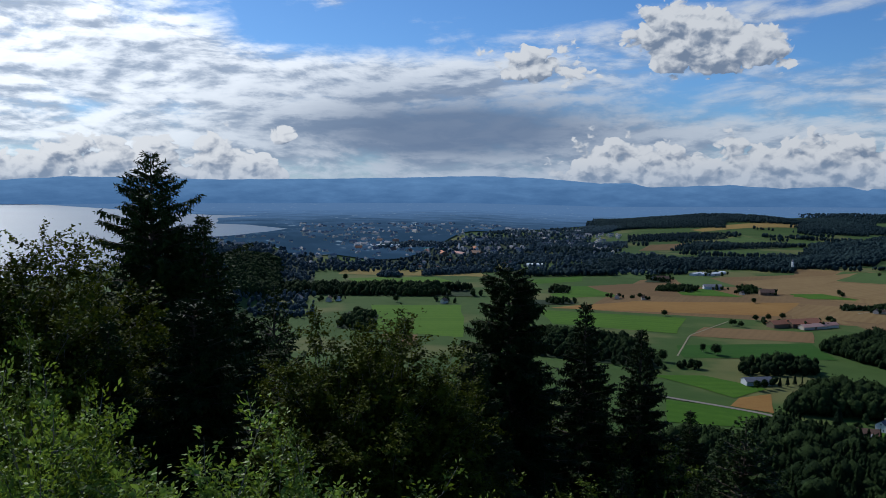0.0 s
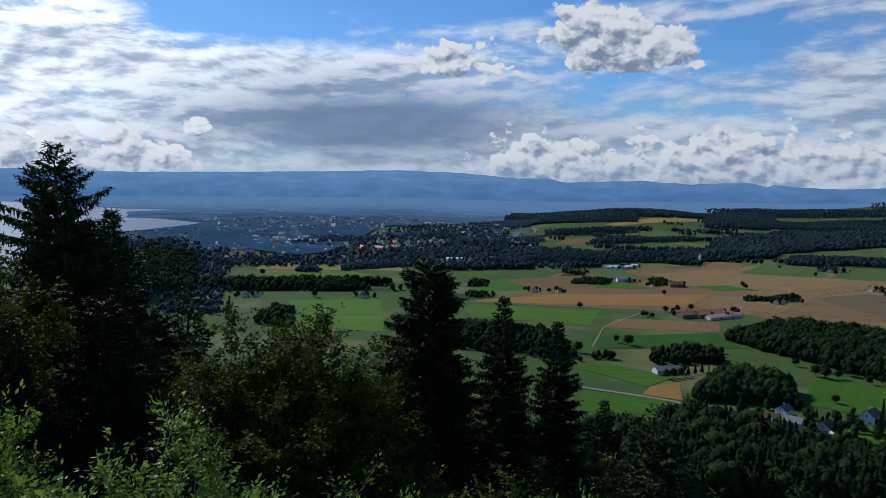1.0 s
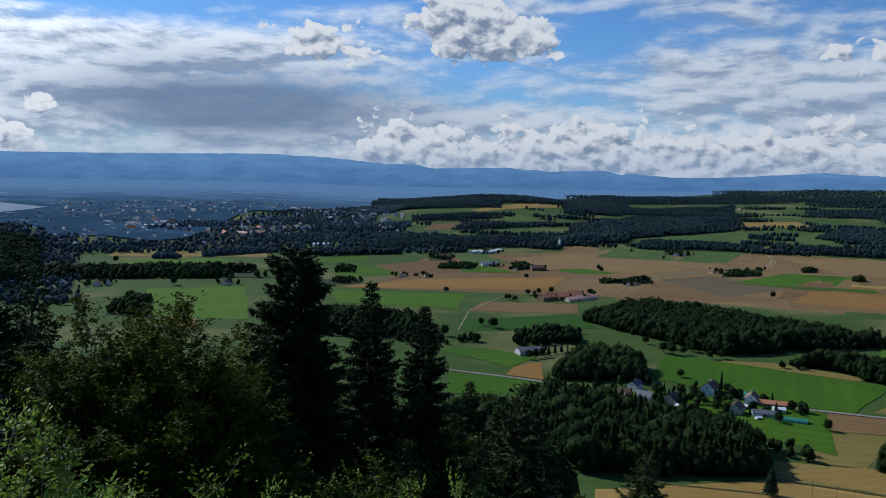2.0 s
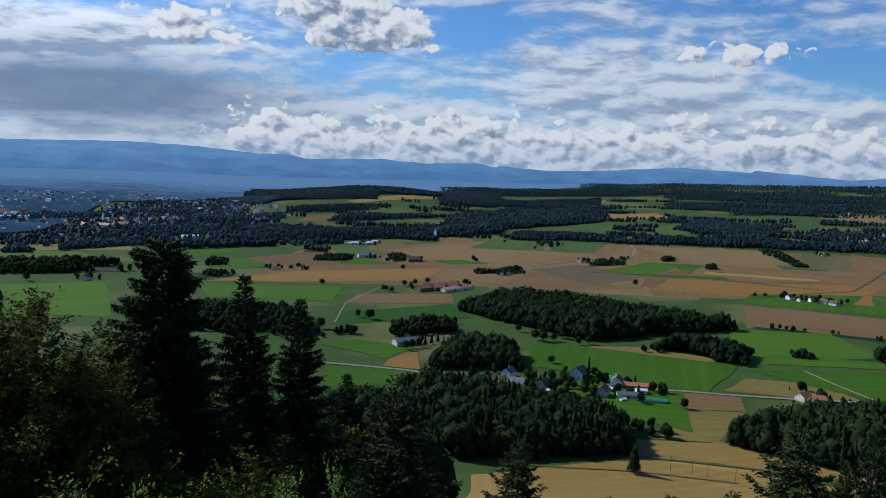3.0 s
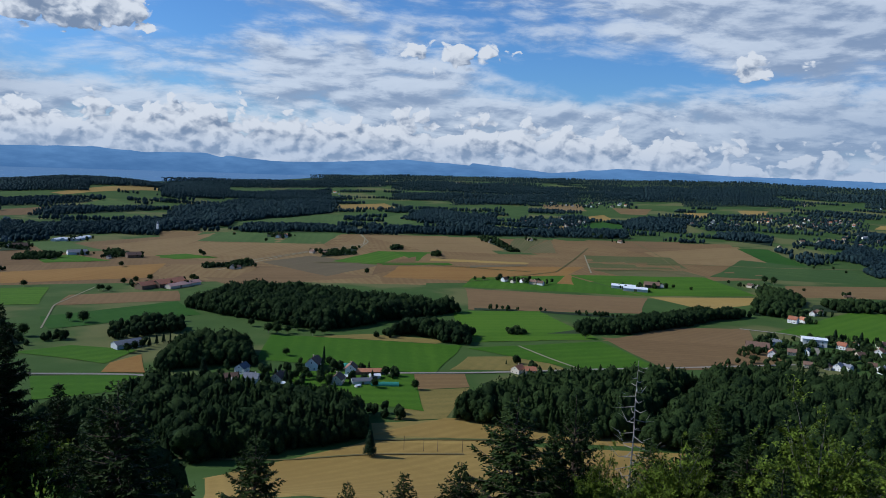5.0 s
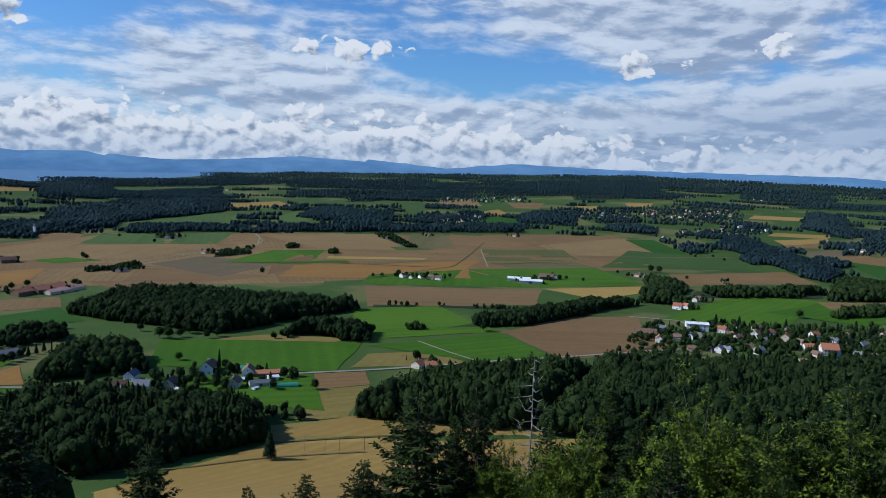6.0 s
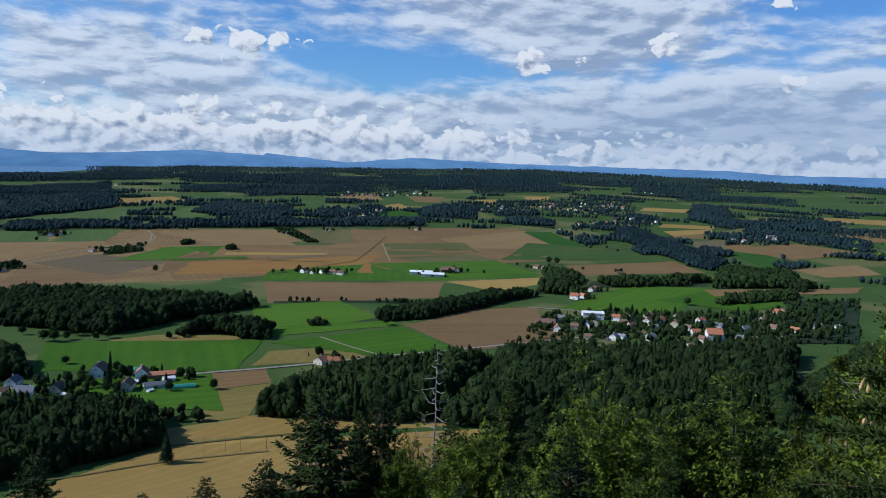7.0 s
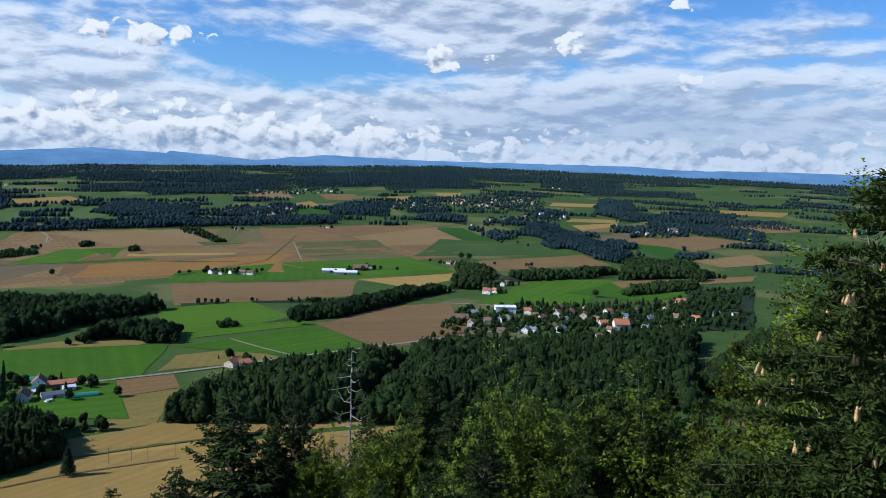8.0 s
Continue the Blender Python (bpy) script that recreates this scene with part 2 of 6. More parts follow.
def hgt(x, y):
    """The land's height: the steep hill of the lookout, the plain, the far rise."""
    r, az = math.hypot(x, y), math.degrees(math.atan2(x, y))
    zt = float(np.interp(az, LAND_AZ, LAND_Z))
    w = min(max(az / 20, 0), 1)
    w = w * w * (3 - 2 * w)
    v = min(max((r - float(np.interp(az, (-180, -30, -16, -11, 0), (250, 250, 450, 1200, 1350)))) / 620, 0), 1)
    v = v * v * (3 - 2 * v)
    plain = zt * ((1 - w) * v + w * min(max(0, (r - 1300) / 3100), 1.08) ** 1.15)
    plain += 42 * math.exp(-((az - 20) / 7.5) ** 2 - ((r - 2550) / 430) ** 2)
    hill = 141.5 - 0.43 * max(0, r - 6) - 3 * math.exp(-((r - 40) / 25) ** 2)
    d = (hill - plain) / 14.0
    return plain + (14.0 * math.log1p(math.exp(d)) if d < 30 else hill - plain)


def raw_mesh(name, verts, faces, mat, smooth=False):
    """A mesh from arrays; faces all with the same number of corners."""
    me = bpy.data.meshes.new(name)
    verts, faces = np.asarray(verts, np.float32), np.asarray(faces, np.int32)
    k = faces.shape[1]
    me.vertices.add(len(verts))
    me.vertices.foreach_set("co", verts.ravel())
    me.loops.add(faces.size)
    me.loops.foreach_set("vertex_index", faces.ravel())
    me.polygons.add(len(faces))
    me.polygons.foreach_set("loop_start", np.arange(0, faces.size, k, dtype=np.int32))
    me.polygons.foreach_set("use_smooth", np.full(len(faces), smooth))
    me.update(calc_edges=True)
    me.materials.append(mat)
    return me


def part(name, me, parent=None, label=""):
    ob = new(name, me)
    if parent is not None:
        ob.parent = parent
    return tagged(ob, label) if label else ob


def make_ground():
    rings = [0, 4, 8, 14, 22] + [22 * 1.03 ** i for i in range(1, 200)]
    rings = [r for r in rings if r < 4900] + [4900]
    n = 360
    verts = [(0, 0, hgt(0, 0))]
    for r in rings[1:]:
        for k in range(n):
            a = 2 * math.pi * k / n
            x, y = r * math.sin(a), r * math.cos(a)
            verts.append((x, y, hgt(x, y)))
    faces = [(0, 1 + (k + 1) % n, 1 + k) for k in range(n)]
    for i in range(len(rings) - 2):
        p, q = 1 + i * n, 1 + (i + 1) * n
        for k in range(n):
            m = (k + 1) % n
            faces += [(p + k, p + m, q + m), (p + k, q + m, q + k)]
    ob = new("ground", raw_mesh("ground", verts, faces, GROUND, True))
    tagged(ob, "rolling green farmland falling from a steep wooded hill", "ground", kind="structure")


make_ground()
FIELDS_MADE = [0]


def drape(name, mat, rows_of_points, lift):
    """A sheet on the land through rows of points; its object lies along the first row."""
    rows_n, cols = len(rows_of_points), len(rows_of_points[0])
    o = Vector((*rows_of_points[0][0], 0))
    e = Vector((*rows_of_points[0][-1], 0)) - o
    m = Matrix.Translation((o.x, o.y, hgt(o.x, o.y))) @ Matrix.Rotation(math.atan2(e.y, e.x), 4, "Z")
    inv = m.inverted()
    verts = [inv @ Vector((x, y, hgt(x, y) + lift)) for row in rows_of_points for x, y in row]
    faces = [(i * cols + j, i * cols + j + 1, (i + 1) * cols + j + 1, (i + 1) * cols + j) for i in range(rows_n - 1) for j in range(cols - 1)]
    ob = new(name, raw_mesh(name, verts, faces, mat, True))
    ob.matrix_world = m
    return ob


FIELD_LABEL = {
    "stubble": "harvested field of pale brown stubble with straight rows", "brown": "bare brown tilled field on the plain", "wheat": "ripe orange wheat field on the plain",
    "straw": "pale yellow mown straw field", "dry": "dry yellow-green grass field", "fallow": "greyish brown fallow field", "olive": "olive green field of young crop",
    "meadow": "bright green mown meadow", "deep": "dark green field of tall crop", "floor": "dark ground under the trees, with shade put into its colour",
}


FIELD_QUADS = []


def field(kind, a, b, c, d):
    """A field between four corners, with slightly wandering edges, laid on the land."""
    FIELDS_MADE[0] += 1
    a, b, c, d = (Vector(p) for p in (a, b, c, d))
    FIELD_QUADS.append((a, b, c, d))
    far_side = max(p.length for p in (a, b, c, d))
    n = 14
    rows_of_points = []
    for i in range(n + 1):
        v = i / n
        row = []
        for j in range(n + 1):
            u = j / n
            p = (a * (1 - u) + b * u) * (1 - v) + (d * (1 - u) + c * u) * v
            w = noise.noise_vector(Vector((p.x * 0.02, p.y * 0.02, FIELDS_MADE[0]))) * min(3.0, 0.004 * far_side)
            row.append((p.x + w.x, p.y + w.y))
        rows_of_points.append(row)
    lift = 0.05 + 0.003 * FIELDS_MADE[0]
    # far meadows take the copy with haze in its colour
    ob = drape("field", FIELD["hazed_meadow" if kind == "meadow" and far_side > 1350 else kind], rows_of_points, lift)
    tagged(ob, FIELD_LABEL[kind], "field", "fields of the plain", "structure")


def lane(kind, width, *pts):
    """A lane or track as a strip along a line."""
    pts = [Vector(p) for p in pts]
    line = []
    for p, q in zip(pts, pts[1:]):
        n = max(2, int((q - p).length / 8))
        line += [p.lerp(q, i / n) for i in range(n)]
    line.append(pts[-1])
    sm = [line[0]] + [(line[i - 1] + line[i] * 2 + line[i + 1]) / 4 for i in range(1, len(line) - 1)] + [line[-1]]
    left, right = [], []
    for i, p in enumerate(sm):
        d = (sm[min(i + 1, len(sm) - 1)] - sm[max(i - 1, 0)]).normalized()
        s = Vector((-d.y, d.x)) * width * 0.38
        left.append(tuple(p + s)), right.append(tuple(p - s))
    ob = drape("lane", {"tarmac": TARMAC, "track": TRACK, "verge": FIELD["olive"]}[kind], [right, left], 0.5)
    tagged(ob, {"tarmac": "narrow grey tarmac lane between fields", "track": "pale gravel farm track beside fields", "verge": "dark grass strip between mown fields"}[kind], "lane", kind="structure")


# ---- trees of the woods ----


def lumpy_core(rng, sub, squash, tall=1.0):
    bm = bmesh.new()
    bmesh.ops.create_icosphere(bm, subdivisions=sub, radius=1.0)
    off = Vector(rng.uniform(-50, 50, 3))
    for v in bm.verts:
        w = Vector((v.co.x, v.co.y, v.co.z * tall))
        k = 1 + 0.5 * noise.noise(w * 1.7 + off) + 0.25 * noise.noise(w * 3.6 + off)
        v.co = Vector((v.co.x * k, v.co.y * k, v.co.z * k * squash))
    bm.verts.ensure_lookup_table()
    vs = np.array([v.co[:] for v in bm.verts])
    fs = np.array([[v.index for v in f.verts] for f in bm.faces])
    bm.free()
    return vs, fs


def leaf_tris(rng, centres, size, loose=0.0):
    """Small leaf-clump triangles about the centres, the looser the more they turn every way."""
    n = len(centres)
    out = centres - centres.mean(0)
    out = out / (np.linalg.norm(out, axis=1)[:, None] + 1e-9) + rng.normal(0, 0.45 + loose, (n, 3))
    a = np.cross(out, rng.normal(size=(n, 3)))
    a /= np.linalg.norm(a, axis=1)[:, None] + 1e-9
    b = np.cross(out, a)
    b /= np.linalg.norm(b, axis=1)[:, None] + 1e-9
    s = size * rng.uniform(0.6, 1.4, (n, 1))
    vs = np.stack([centres + a * s, centres - a * s * 0.5 + b * s * 0.8, centres - a * s * 0.5 - b * s * 0.8], 1).reshape(-1, 3)
    return vs, np.arange(3 * n).reshape(-1, 3)


def wood_tree(rng, conifer, fine):
    """One tree of a wood, 1 high, as vertices and triangles; fine is 2 near, 1 on the plain, 0 far off."""
    if conifer:
        vs, fs = [], []
        tiers, spokes = ((3, 5), (4, 6), (9, 9))[fine]
        for i in range(tiers):
            z0 = 0.12 + 0.83 * i / tiers
            top, rad = min(1.0, z0 + 1.5 / tiers), 0.19 * (1 - z0) ** 0.8 + 0.012
            o = len(vs)
            vs.append((0, 0, top))
            ph = rng.uniform(0, 6)
            for k in range(spokes * 2):
                a = ph + math.pi * k / spokes
                rr = rad * (rng.uniform(0.9, 1.35) if k % 2 else rng.uniform(0.45, 0.7))
                vs.append((rr * math.cos(a), rr * math.sin(a), z0 + rng.uniform(-0.025, 0.02) + (0.0 if k % 2 else 0.04)))
            for k in range(spokes * 2):
                fs.append((o, o + 1 + k, o + 1 + (k + 1) % (spokes * 2)))
        return np.array(vs), np.array(fs)
    # a crown of round heads, the middle one highest
    vs, fs, o = [], [], 0
    heads = [(0.0, 0.0, 0.66, rng.uniform(0.22, 0.27))]
    turn = rng.uniform(0, 6.28)
    side_heads = (0, 2, 5)[fine]
    for k in range(side_heads):
        a = turn + 6.283 * k / side_heads + rng.uniform(-0.4, 0.4)
        q = rng.uniform(0.13, 0.23)
        heads.append((q * math.cos(a), q * math.sin(a), rng.uniform(0.36, 0.72), rng.uniform(0.13, 0.2) * (1.0 if fine == 2 else 1.3)))
    if not fine:
        heads = [(0.0, 0.0, 0.5, 0.36)]
    for x, y, z, r in heads:
        v, f = lumpy_core(rng, 1, 1.15)
        vs.append(v * r + np.array((x, y, z)))
        fs.append(f + o)
        o += len(v)
    core, cf = np.concatenate(vs), np.concatenate(fs)
    n = (8, 20, 230)[fine]
    w = rng.dirichlet((1, 1, 1), n)
    pick = np.einsum("nk,nkd->nd", w, core[cf[rng.integers(0, len(cf), n)]])
    mid = np.array((0, 0, 0.55))
    tv, tf = leaf_tris(rng, mid + (pick - mid) * rng.uniform(0.98, 1.2, (n, 1)), 0.036 if fine == 2 else 0.08, 0.9)
    vs, fs = np.concatenate([core, tv]), np.concatenate([cf, tf + len(core)])
    lo, hi = vs[:, 2].min(), vs[:, 2].max()
    vs[:, 2] = (vs[:, 2] - lo) / (hi - lo) * 0.98 + 0.02
    return vs, fs


RNG = np.random.default_rng(11)
WOOD_TREES = {(c, f): [wood_tree(RNG, c, f) for _ in range(7)] for c in (True, False) for f in (0, 1, 2)}


def plant(spots, rng, share, fine):
    """Trees joined into one: spots are x, y, height."""
    vs, fs, o = [], [], 0
    for x, y, h in spots:
        con = rng.random() < share
        v, f = WOOD_TREES[con, fine][rng.integers(0, 7)]
        a = rng.uniform(0, 6.28)
        ca, sa = math.cos(a), math.sin(a)
        w = h * rng.uniform(0.85, 1.2)
        z0 = hgt(x, y) - 0.04 * h
        vs.append(np.stack([(v[:, 0] * ca - v[:, 1] * sa) * w + x, (v[:, 0] * sa + v[:, 1] * ca) * w + y, v[:, 2] * h + z0], 1))
        fs.append(f + o)
        o += len(v)
    return np.concatenate(vs), np.concatenate(fs)


WOODS_MADE = [0]


def wood(kind, h, gap, a, b, c, d):
    """A wood or belt of trees between four corners, with a ragged edge."""
    WOODS_MADE[0] += 1
    rng = np.random.default_rng(100 + WOODS_MADE[0])
    a, b, c, d = (Vector(p) for p in (a, b, c, d))
    mid = (a + b + c + d) / 4
    r = mid.length
    gap = max(gap, r / 190)
    nu = max(1, round(max((b - a).length, (c - d).length) / gap))
    nv = max(1, round(max((d - a).length, (c - b).length) / gap))
    spots = []
    for i in range(nv):
        for j in range(nu):
            u, v = (j + rng.uniform(0.05, 0.95)) / nu, (i + rng.uniform(0.05, 0.95)) / nv
            p = (a * (1 - u) + b * u) * (1 - v) + (d * (1 - u) + c * u) * v
            edge = min(u, 1 - u, v, 1 - v) * min(nu, nv) / 5.0
            rag = noise.noise(Vector((p.x * 0.02, p.y * 0.02, 9 + WOODS_MADE[0])))
            if rng.random() < 0.95 and edge + 1.5 * rag > -0.15:
                k = noise.noise(Vector((p.x * 0.02, p.y * 0.02, 5))) + 0.5 * noise.noise(Vector((p.x * 0.006, p.y * 0.006, 2)))
                if r > 1700:
                    k = 2.2 * noise.noise(Vector((p.x * 0.006, p.y * 0.006, 2)))
                reach = 3.0 if r < 1500 else max(3.0, 0.3 * min(nu, nv))
                rim = 0.55 + 0.45 * min(1.0, min(u * nu, (1 - u) * nu, v * nv, (1 - v) * nv) / reach)
                spots.append((p.x, p.y, h * rim * max(0.4, rng.uniform(0.75, 1.2) + 0.3 * k)))
    # dark floor sheet hides the grass between trees, shade put into its colour
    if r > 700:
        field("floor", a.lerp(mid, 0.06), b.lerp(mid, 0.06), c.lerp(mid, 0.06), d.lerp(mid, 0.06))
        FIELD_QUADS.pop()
    share = (0.6 if r < 640 else 0.4 if r < 1200 else 0.12) if kind == "mixed" else 0.06
    if not spots:
        spots = [(mid.x, mid.y, h)]
    vs, fs = plant(spots, rng, share, 2 if r < 900 else 1 if r < 1700 else 0)
    mat = LEAF_WOOD if r < 1500 else LEAF_FAR_HAZE
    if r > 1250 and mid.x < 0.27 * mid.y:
        mat = LEAF_TOWN_HAZE
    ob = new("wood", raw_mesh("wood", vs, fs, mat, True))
    tagged(ob, "dark mixed wood of spruces and broadleaved trees" if kind == "mixed" else "dense dark green broadleaved wood", "wood", kind="stuff")


# fields of the plain
field("straw", (158, 300), (262, 308), (313, 268), (235, 199))
field("straw", (116, 222), (158, 300), (313, 268), (235, 199))
field("dry", (277, 330), (343, 295), (364, 257), (254, 302))
field("brown", (170, 933), (318, 1232), (729, 1334), (465, 818))
field("stubble", (398, 871), (642, 1401), (1116, 1107), (655, 686))
field("stubble", (614, 720), (972, 1208), (1558, 720), (1168, 464))
field("stubble", (572, 1248), (805, 1102), (724, 1019), (500, 1092))
field("stubble", (794, 1099), (933, 1223), (970, 1210), (774, 1038))
field("stubble", (631, 1376), (704, 1354), (559, 1186), (541, 1182))
field("meadow", (608, 1234), (706, 1353), (939, 1230), (801, 1105))
field("meadow", (500, 1092), (553, 1052), (546, 1011), (479, 1047))
field("brown", (477, 1043), (546, 990), (589, 915), (450, 984))
field("brown", (448, 980), (575, 912), (644, 766), (448, 789))
field("fallow", (584, 952), (689, 983), (733, 855), (588, 800))
field("meadow", (683, 916), (869, 1009), (893, 957), (720, 857))
field("meadow", (870, 1008), (931, 938), (836, 842), (803, 867))
field("stubble", (957, 1181), (1155, 1066), (1040, 840), (910, 962))
field("brown", (727, 866), (841, 907), (764, 824), (648, 782))
field("stubble", (887, 930), (1149, 796), (1031, 707), (781, 843))
field("wheat", (736, 829), (1007, 697), (814, 613), (647, 759))
field("stubble", (1287, 973), (1325, 782), (1179, 761), (1104, 820))
field("brown", (1334, 926), (1500, 800), (1339, 713), (1262, 757))
field("stubble", (1278, 754), (1531, 691), (1319, 518), (1183, 635))
field("olive", (1135, 786), (1259, 688), (1146, 593), (1011, 687))
field("olive", (993, 674), (1123, 592), (1093, 531), (968, 588))
field("meadow", (685, 653), (756, 701), (900, 650), (841, 493))
field("meadow", (907, 652), (1085, 536), (983, 409), (843, 490))
field("brown", (681, 641), (829, 480), (732, 428), (584, 545))
field("straw", (839, 482), (966, 406), (904, 386), (819, 403))
field("wheat", (821, 608), (902, 656), (908, 651), (835, 591))
field("brown", (581, 377), (694, 372), (757, 322), (673, 276))
field("brown", (592, 386), (684, 284), (644, 233), (535, 287))
field("dry", (377, 530), (424, 511), (466, 453), (446, 453))
field("dry", (397, 388), (438, 407), (480, 378), (471, 331))
field("stubble", (368, 393), (399, 372), (377, 347), (343, 365))
field("dry", (341, 365), (375, 346), (317, 310), (291, 326))
field("straw", (262, 314), (317, 311), (378, 270), (383, 197))
field("straw", (170, 302), (256, 306), (385, 185), (122, 87))
field("deep", (1503, 679), (1554, 637), (1360, 481), (1315, 520))
field("stubble", (1114, 428), (1308, 313), (1201, 239), (1017, 382))
field("stubble", (1580, 294), (1665, 269), (1553, 148), (1465, 139))
field("straw", (1940, 497), (1996, 375), (1899, 374), (1849, 486))
field("stubble", (1751, 436), (1806, 378), (1705, 334), (1655, 400))
field("fallow", (1623, 360), (1702, 291), (1568, 286), (1540, 330))
field("deep", (1537, 285), (1586, 241), (1422, 134), (1339, 177))
field("straw", (2386, 673), (2449, 547), (2317, 532), (2258, 648))
field("straw", (2936, 663), (3049, 534), (2860, 563), (2821, 664))
field("straw", (1405, 1872), (1581, 1859), (1477, 1665), (1319, 1733))
field("meadow", (848, 1493), (1052, 1751), (1204, 1555), (1008, 1339))
field("meadow", (1188, 1436), (1413, 1571), (1240, 1346), (1179, 1329))
field("straw", (1469, 1128), (1555, 1133), (1461, 1053), (1420, 1085))
field("deep", (1595, 1158), (1716, 1138), (1668, 951), (1476, 1026))
field("straw", (1809, 1259), (1915, 1271), (1787, 1145), (1727, 1173))
field("meadow", (1765, 1529), (2016, 1635), (1664, 1344), (1591, 1352))
field("stubble", (2048, 1612), (2206, 1561), (1981, 1375), (1890, 1443))
field("stubble", (2160, 1402), (2235, 1300), (2027, 1198), (1989, 1259))
field("straw", (2748, 1815), (2853, 1710), (2687, 1623), (2582, 1718))
field("straw", (2207, 1173), (2275, 1107), (2102, 1050), (2077, 1098))
field("straw", (2435, 1108), (2527, 1045), (2357, 985), (2295, 1028))
field("meadow", (1348, 598), (1398, 413), (1285, 342), (1100, 534))
field("meadow", (761, 301), (996, 291), (1038, 198), (816, 191))
field("wheat", (130, 943), (251, 1000), (463, 990), (391, 885))
field("stubble", (400, 896), (467, 978), (556, 903), (478, 841))
field("stubble", (465, 1212), (718, 1326), (623, 1220), (485, 1080))
field("brown", (178, 1137), (361, 1207), (323, 1042), (204, 1074))
field("brown", (248, 766), (278, 816), (382, 788), (359, 733))
field("stubble", (440, 1084), (615, 1205), (809, 1106), (610, 1009))
field("meadow", (115, 928), (278, 872), (240, 780), (121, 834))
field("meadow", (-89, 962), (24, 963), (22, 756), (-68, 786))
field("brown", (-64, 769), (-27, 770), (-21, 717), (-39, 713))
field("meadow", (290, 1597), (432, 1719), (491, 1689), (273, 1504))
field("meadow", (488, 1689), (666, 1842), (641, 1687), (541, 1644))
field("meadow", (675, 1911), (775, 1998), (824, 1803), (683, 1758))
field("straw", (683, 2133), (1077, 2328), (994, 2181), (703, 2089))
field("brown", (436, 1718), (498, 1850), (631, 1896), (533, 1739))
field("meadow", (251, 1831), (449, 2091), (565, 2339), (475, 2253))
field("dry", (-175, 1294), (-168, 1365), (53, 1352), (84, 1267))
field("meadow", (-153, 1245), (-10, 1260), (16, 1200), (-139, 1183))
field("dry", (118, 1600), (236, 1721), (238, 1683), (125, 1558))
field("meadow", (166, 607), (207, 604), (241, 563), (207, 538))
field("meadow", (157, 534), (205, 508), (239, 460), (142, 482))
field("wheat", (212, 539), (238, 551), (221, 500), (198, 519))
field("deep", (222, 720), (353, 731), (343, 659), (212, 669))
field("meadow", (133, 1225), (233, 1279), (220, 1210), (145, 1175))
field("meadow", (150, 1063), (231, 1089), (240, 1053), (156, 1024))
field("meadow", (298, 491), (352, 554), (461, 435), (381, 384))
field("meadow", (562, 547), (642, 497), (582, 381), (470, 444))
field("meadow", (458, 426), (577, 377), (534, 287), (482, 329))
field("meadow", (382, 1287), (432, 1311), (444, 1149), (362, 1152))
field("meadow", (279, 1265), (330, 1399), (380, 1359), (326, 1238))
field("meadow", (161, 1145), (217, 1152), (239, 1038), (152, 1056))
field("meadow", (337, 1118), (388, 1124), (409, 1042), (332, 1055))
field("meadow", (484, 1072), (532, 1073), (554, 1017), (490, 1024))
field("meadow", (736, 876), (834, 826), (822, 803), (726, 852))
field("meadow", (1027, 907), (1074, 881), (1063, 833), (999, 869))
field("olive", (1057, 867), (1274, 970), (1109, 828), (1059, 856))
field("olive", (1026, 886), (1223, 1019), (1268, 972), (1057, 867))
field("straw", (848, 877), (960, 769), (938, 757), (825, 859))
field("fallow", (843, 788), (938, 757), (921, 743), (828, 774))
field("meadow", (289, 460), (368, 393), (316, 327), (289, 373))
field("meadow", (249, 462), (289, 460), (289, 373), (254, 411))
# lanes and tracks
lane("tarmac", 5, (151, 546), (194, 515), (214, 499), (239, 459))
lane("tarmac", 4.5, (330, 421), (351, 408), (402, 373), (439, 351), (481, 329), (545, 290), (645, 233))
lane("track", 3, (500, 407), (488, 364), (481, 329))
lane("verge", 3, (258, 306), (280, 291), (309, 269), (347, 236))
lane("verge", 2.2, (157, 348), (199, 306), (240, 288), (280, 259))
lane("tarmac", 5, (687, 228), (735, 250), (770, 281), (749, 328))
lane("track", 3.5, (970, 1209), (899, 1099), (825, 1032), (721, 1030), (574, 969))
lane("track", 3, (1135, 786), (953, 646))
lane("track", 2, (208, 674), (249, 769), (317, 849))
lane("track", 2.5, (491, 905), (642, 990), (784, 1052), (867, 1073), (927, 1143), (987, 1241))
lane("verge", 5, (653, 915), (782, 837), (878, 699))
lane("verge", 3, (716, 679), (915, 681), (1228, 844))
lane("verge", 6, (1092, 711), (1193, 636), (1311, 513), (1427, 419))
lane("verge", 3, (1089, 570), (1250, 703), (1418, 867))
lane("verge", 6, (986, 662), (1087, 621), (1075, 553))
# woods, belts and hedges
wood("broad", 17, 6.2, (341, 696), (395, 541), (575, 536), (437, 760))
wood("broad", 15, 5.6, (415, 497), (466, 433), (498, 456), (463, 512))
wood("broad", 18, 5.8, (221, 500), (291, 478), (310, 518), (267, 550))
wood("mixed", 19, 5.6, (155, 323), (258, 310), (282, 346), (191, 477))
wood("broad", 13, 7.5, (281, 340), (296, 321), (303, 334), (292, 351))
wood("mixed", 20, 5.6, (319, 309), (370, 212), (519, 252), (391, 312))
wood("mixed", 20, 5.8, (370, 212), (487, 37), (719, 61), (519, 252))
wood("mixed", 18, 5.6, (84, 386), (186, 354), (216, 413), (95, 441))
wood("broad", 11, 6, (552, 426), (625, 377), (828, 349), (794, 390))
wood("broad", 9, 5, (524, 443), (539, 429), (549, 439), (537, 452))
wood("broad", 9, 6, (584, 540), (624, 509), (631, 515), (593, 549))
wood("broad", 8, 6, (637, 493), (699, 409), (711, 415), (647, 501))
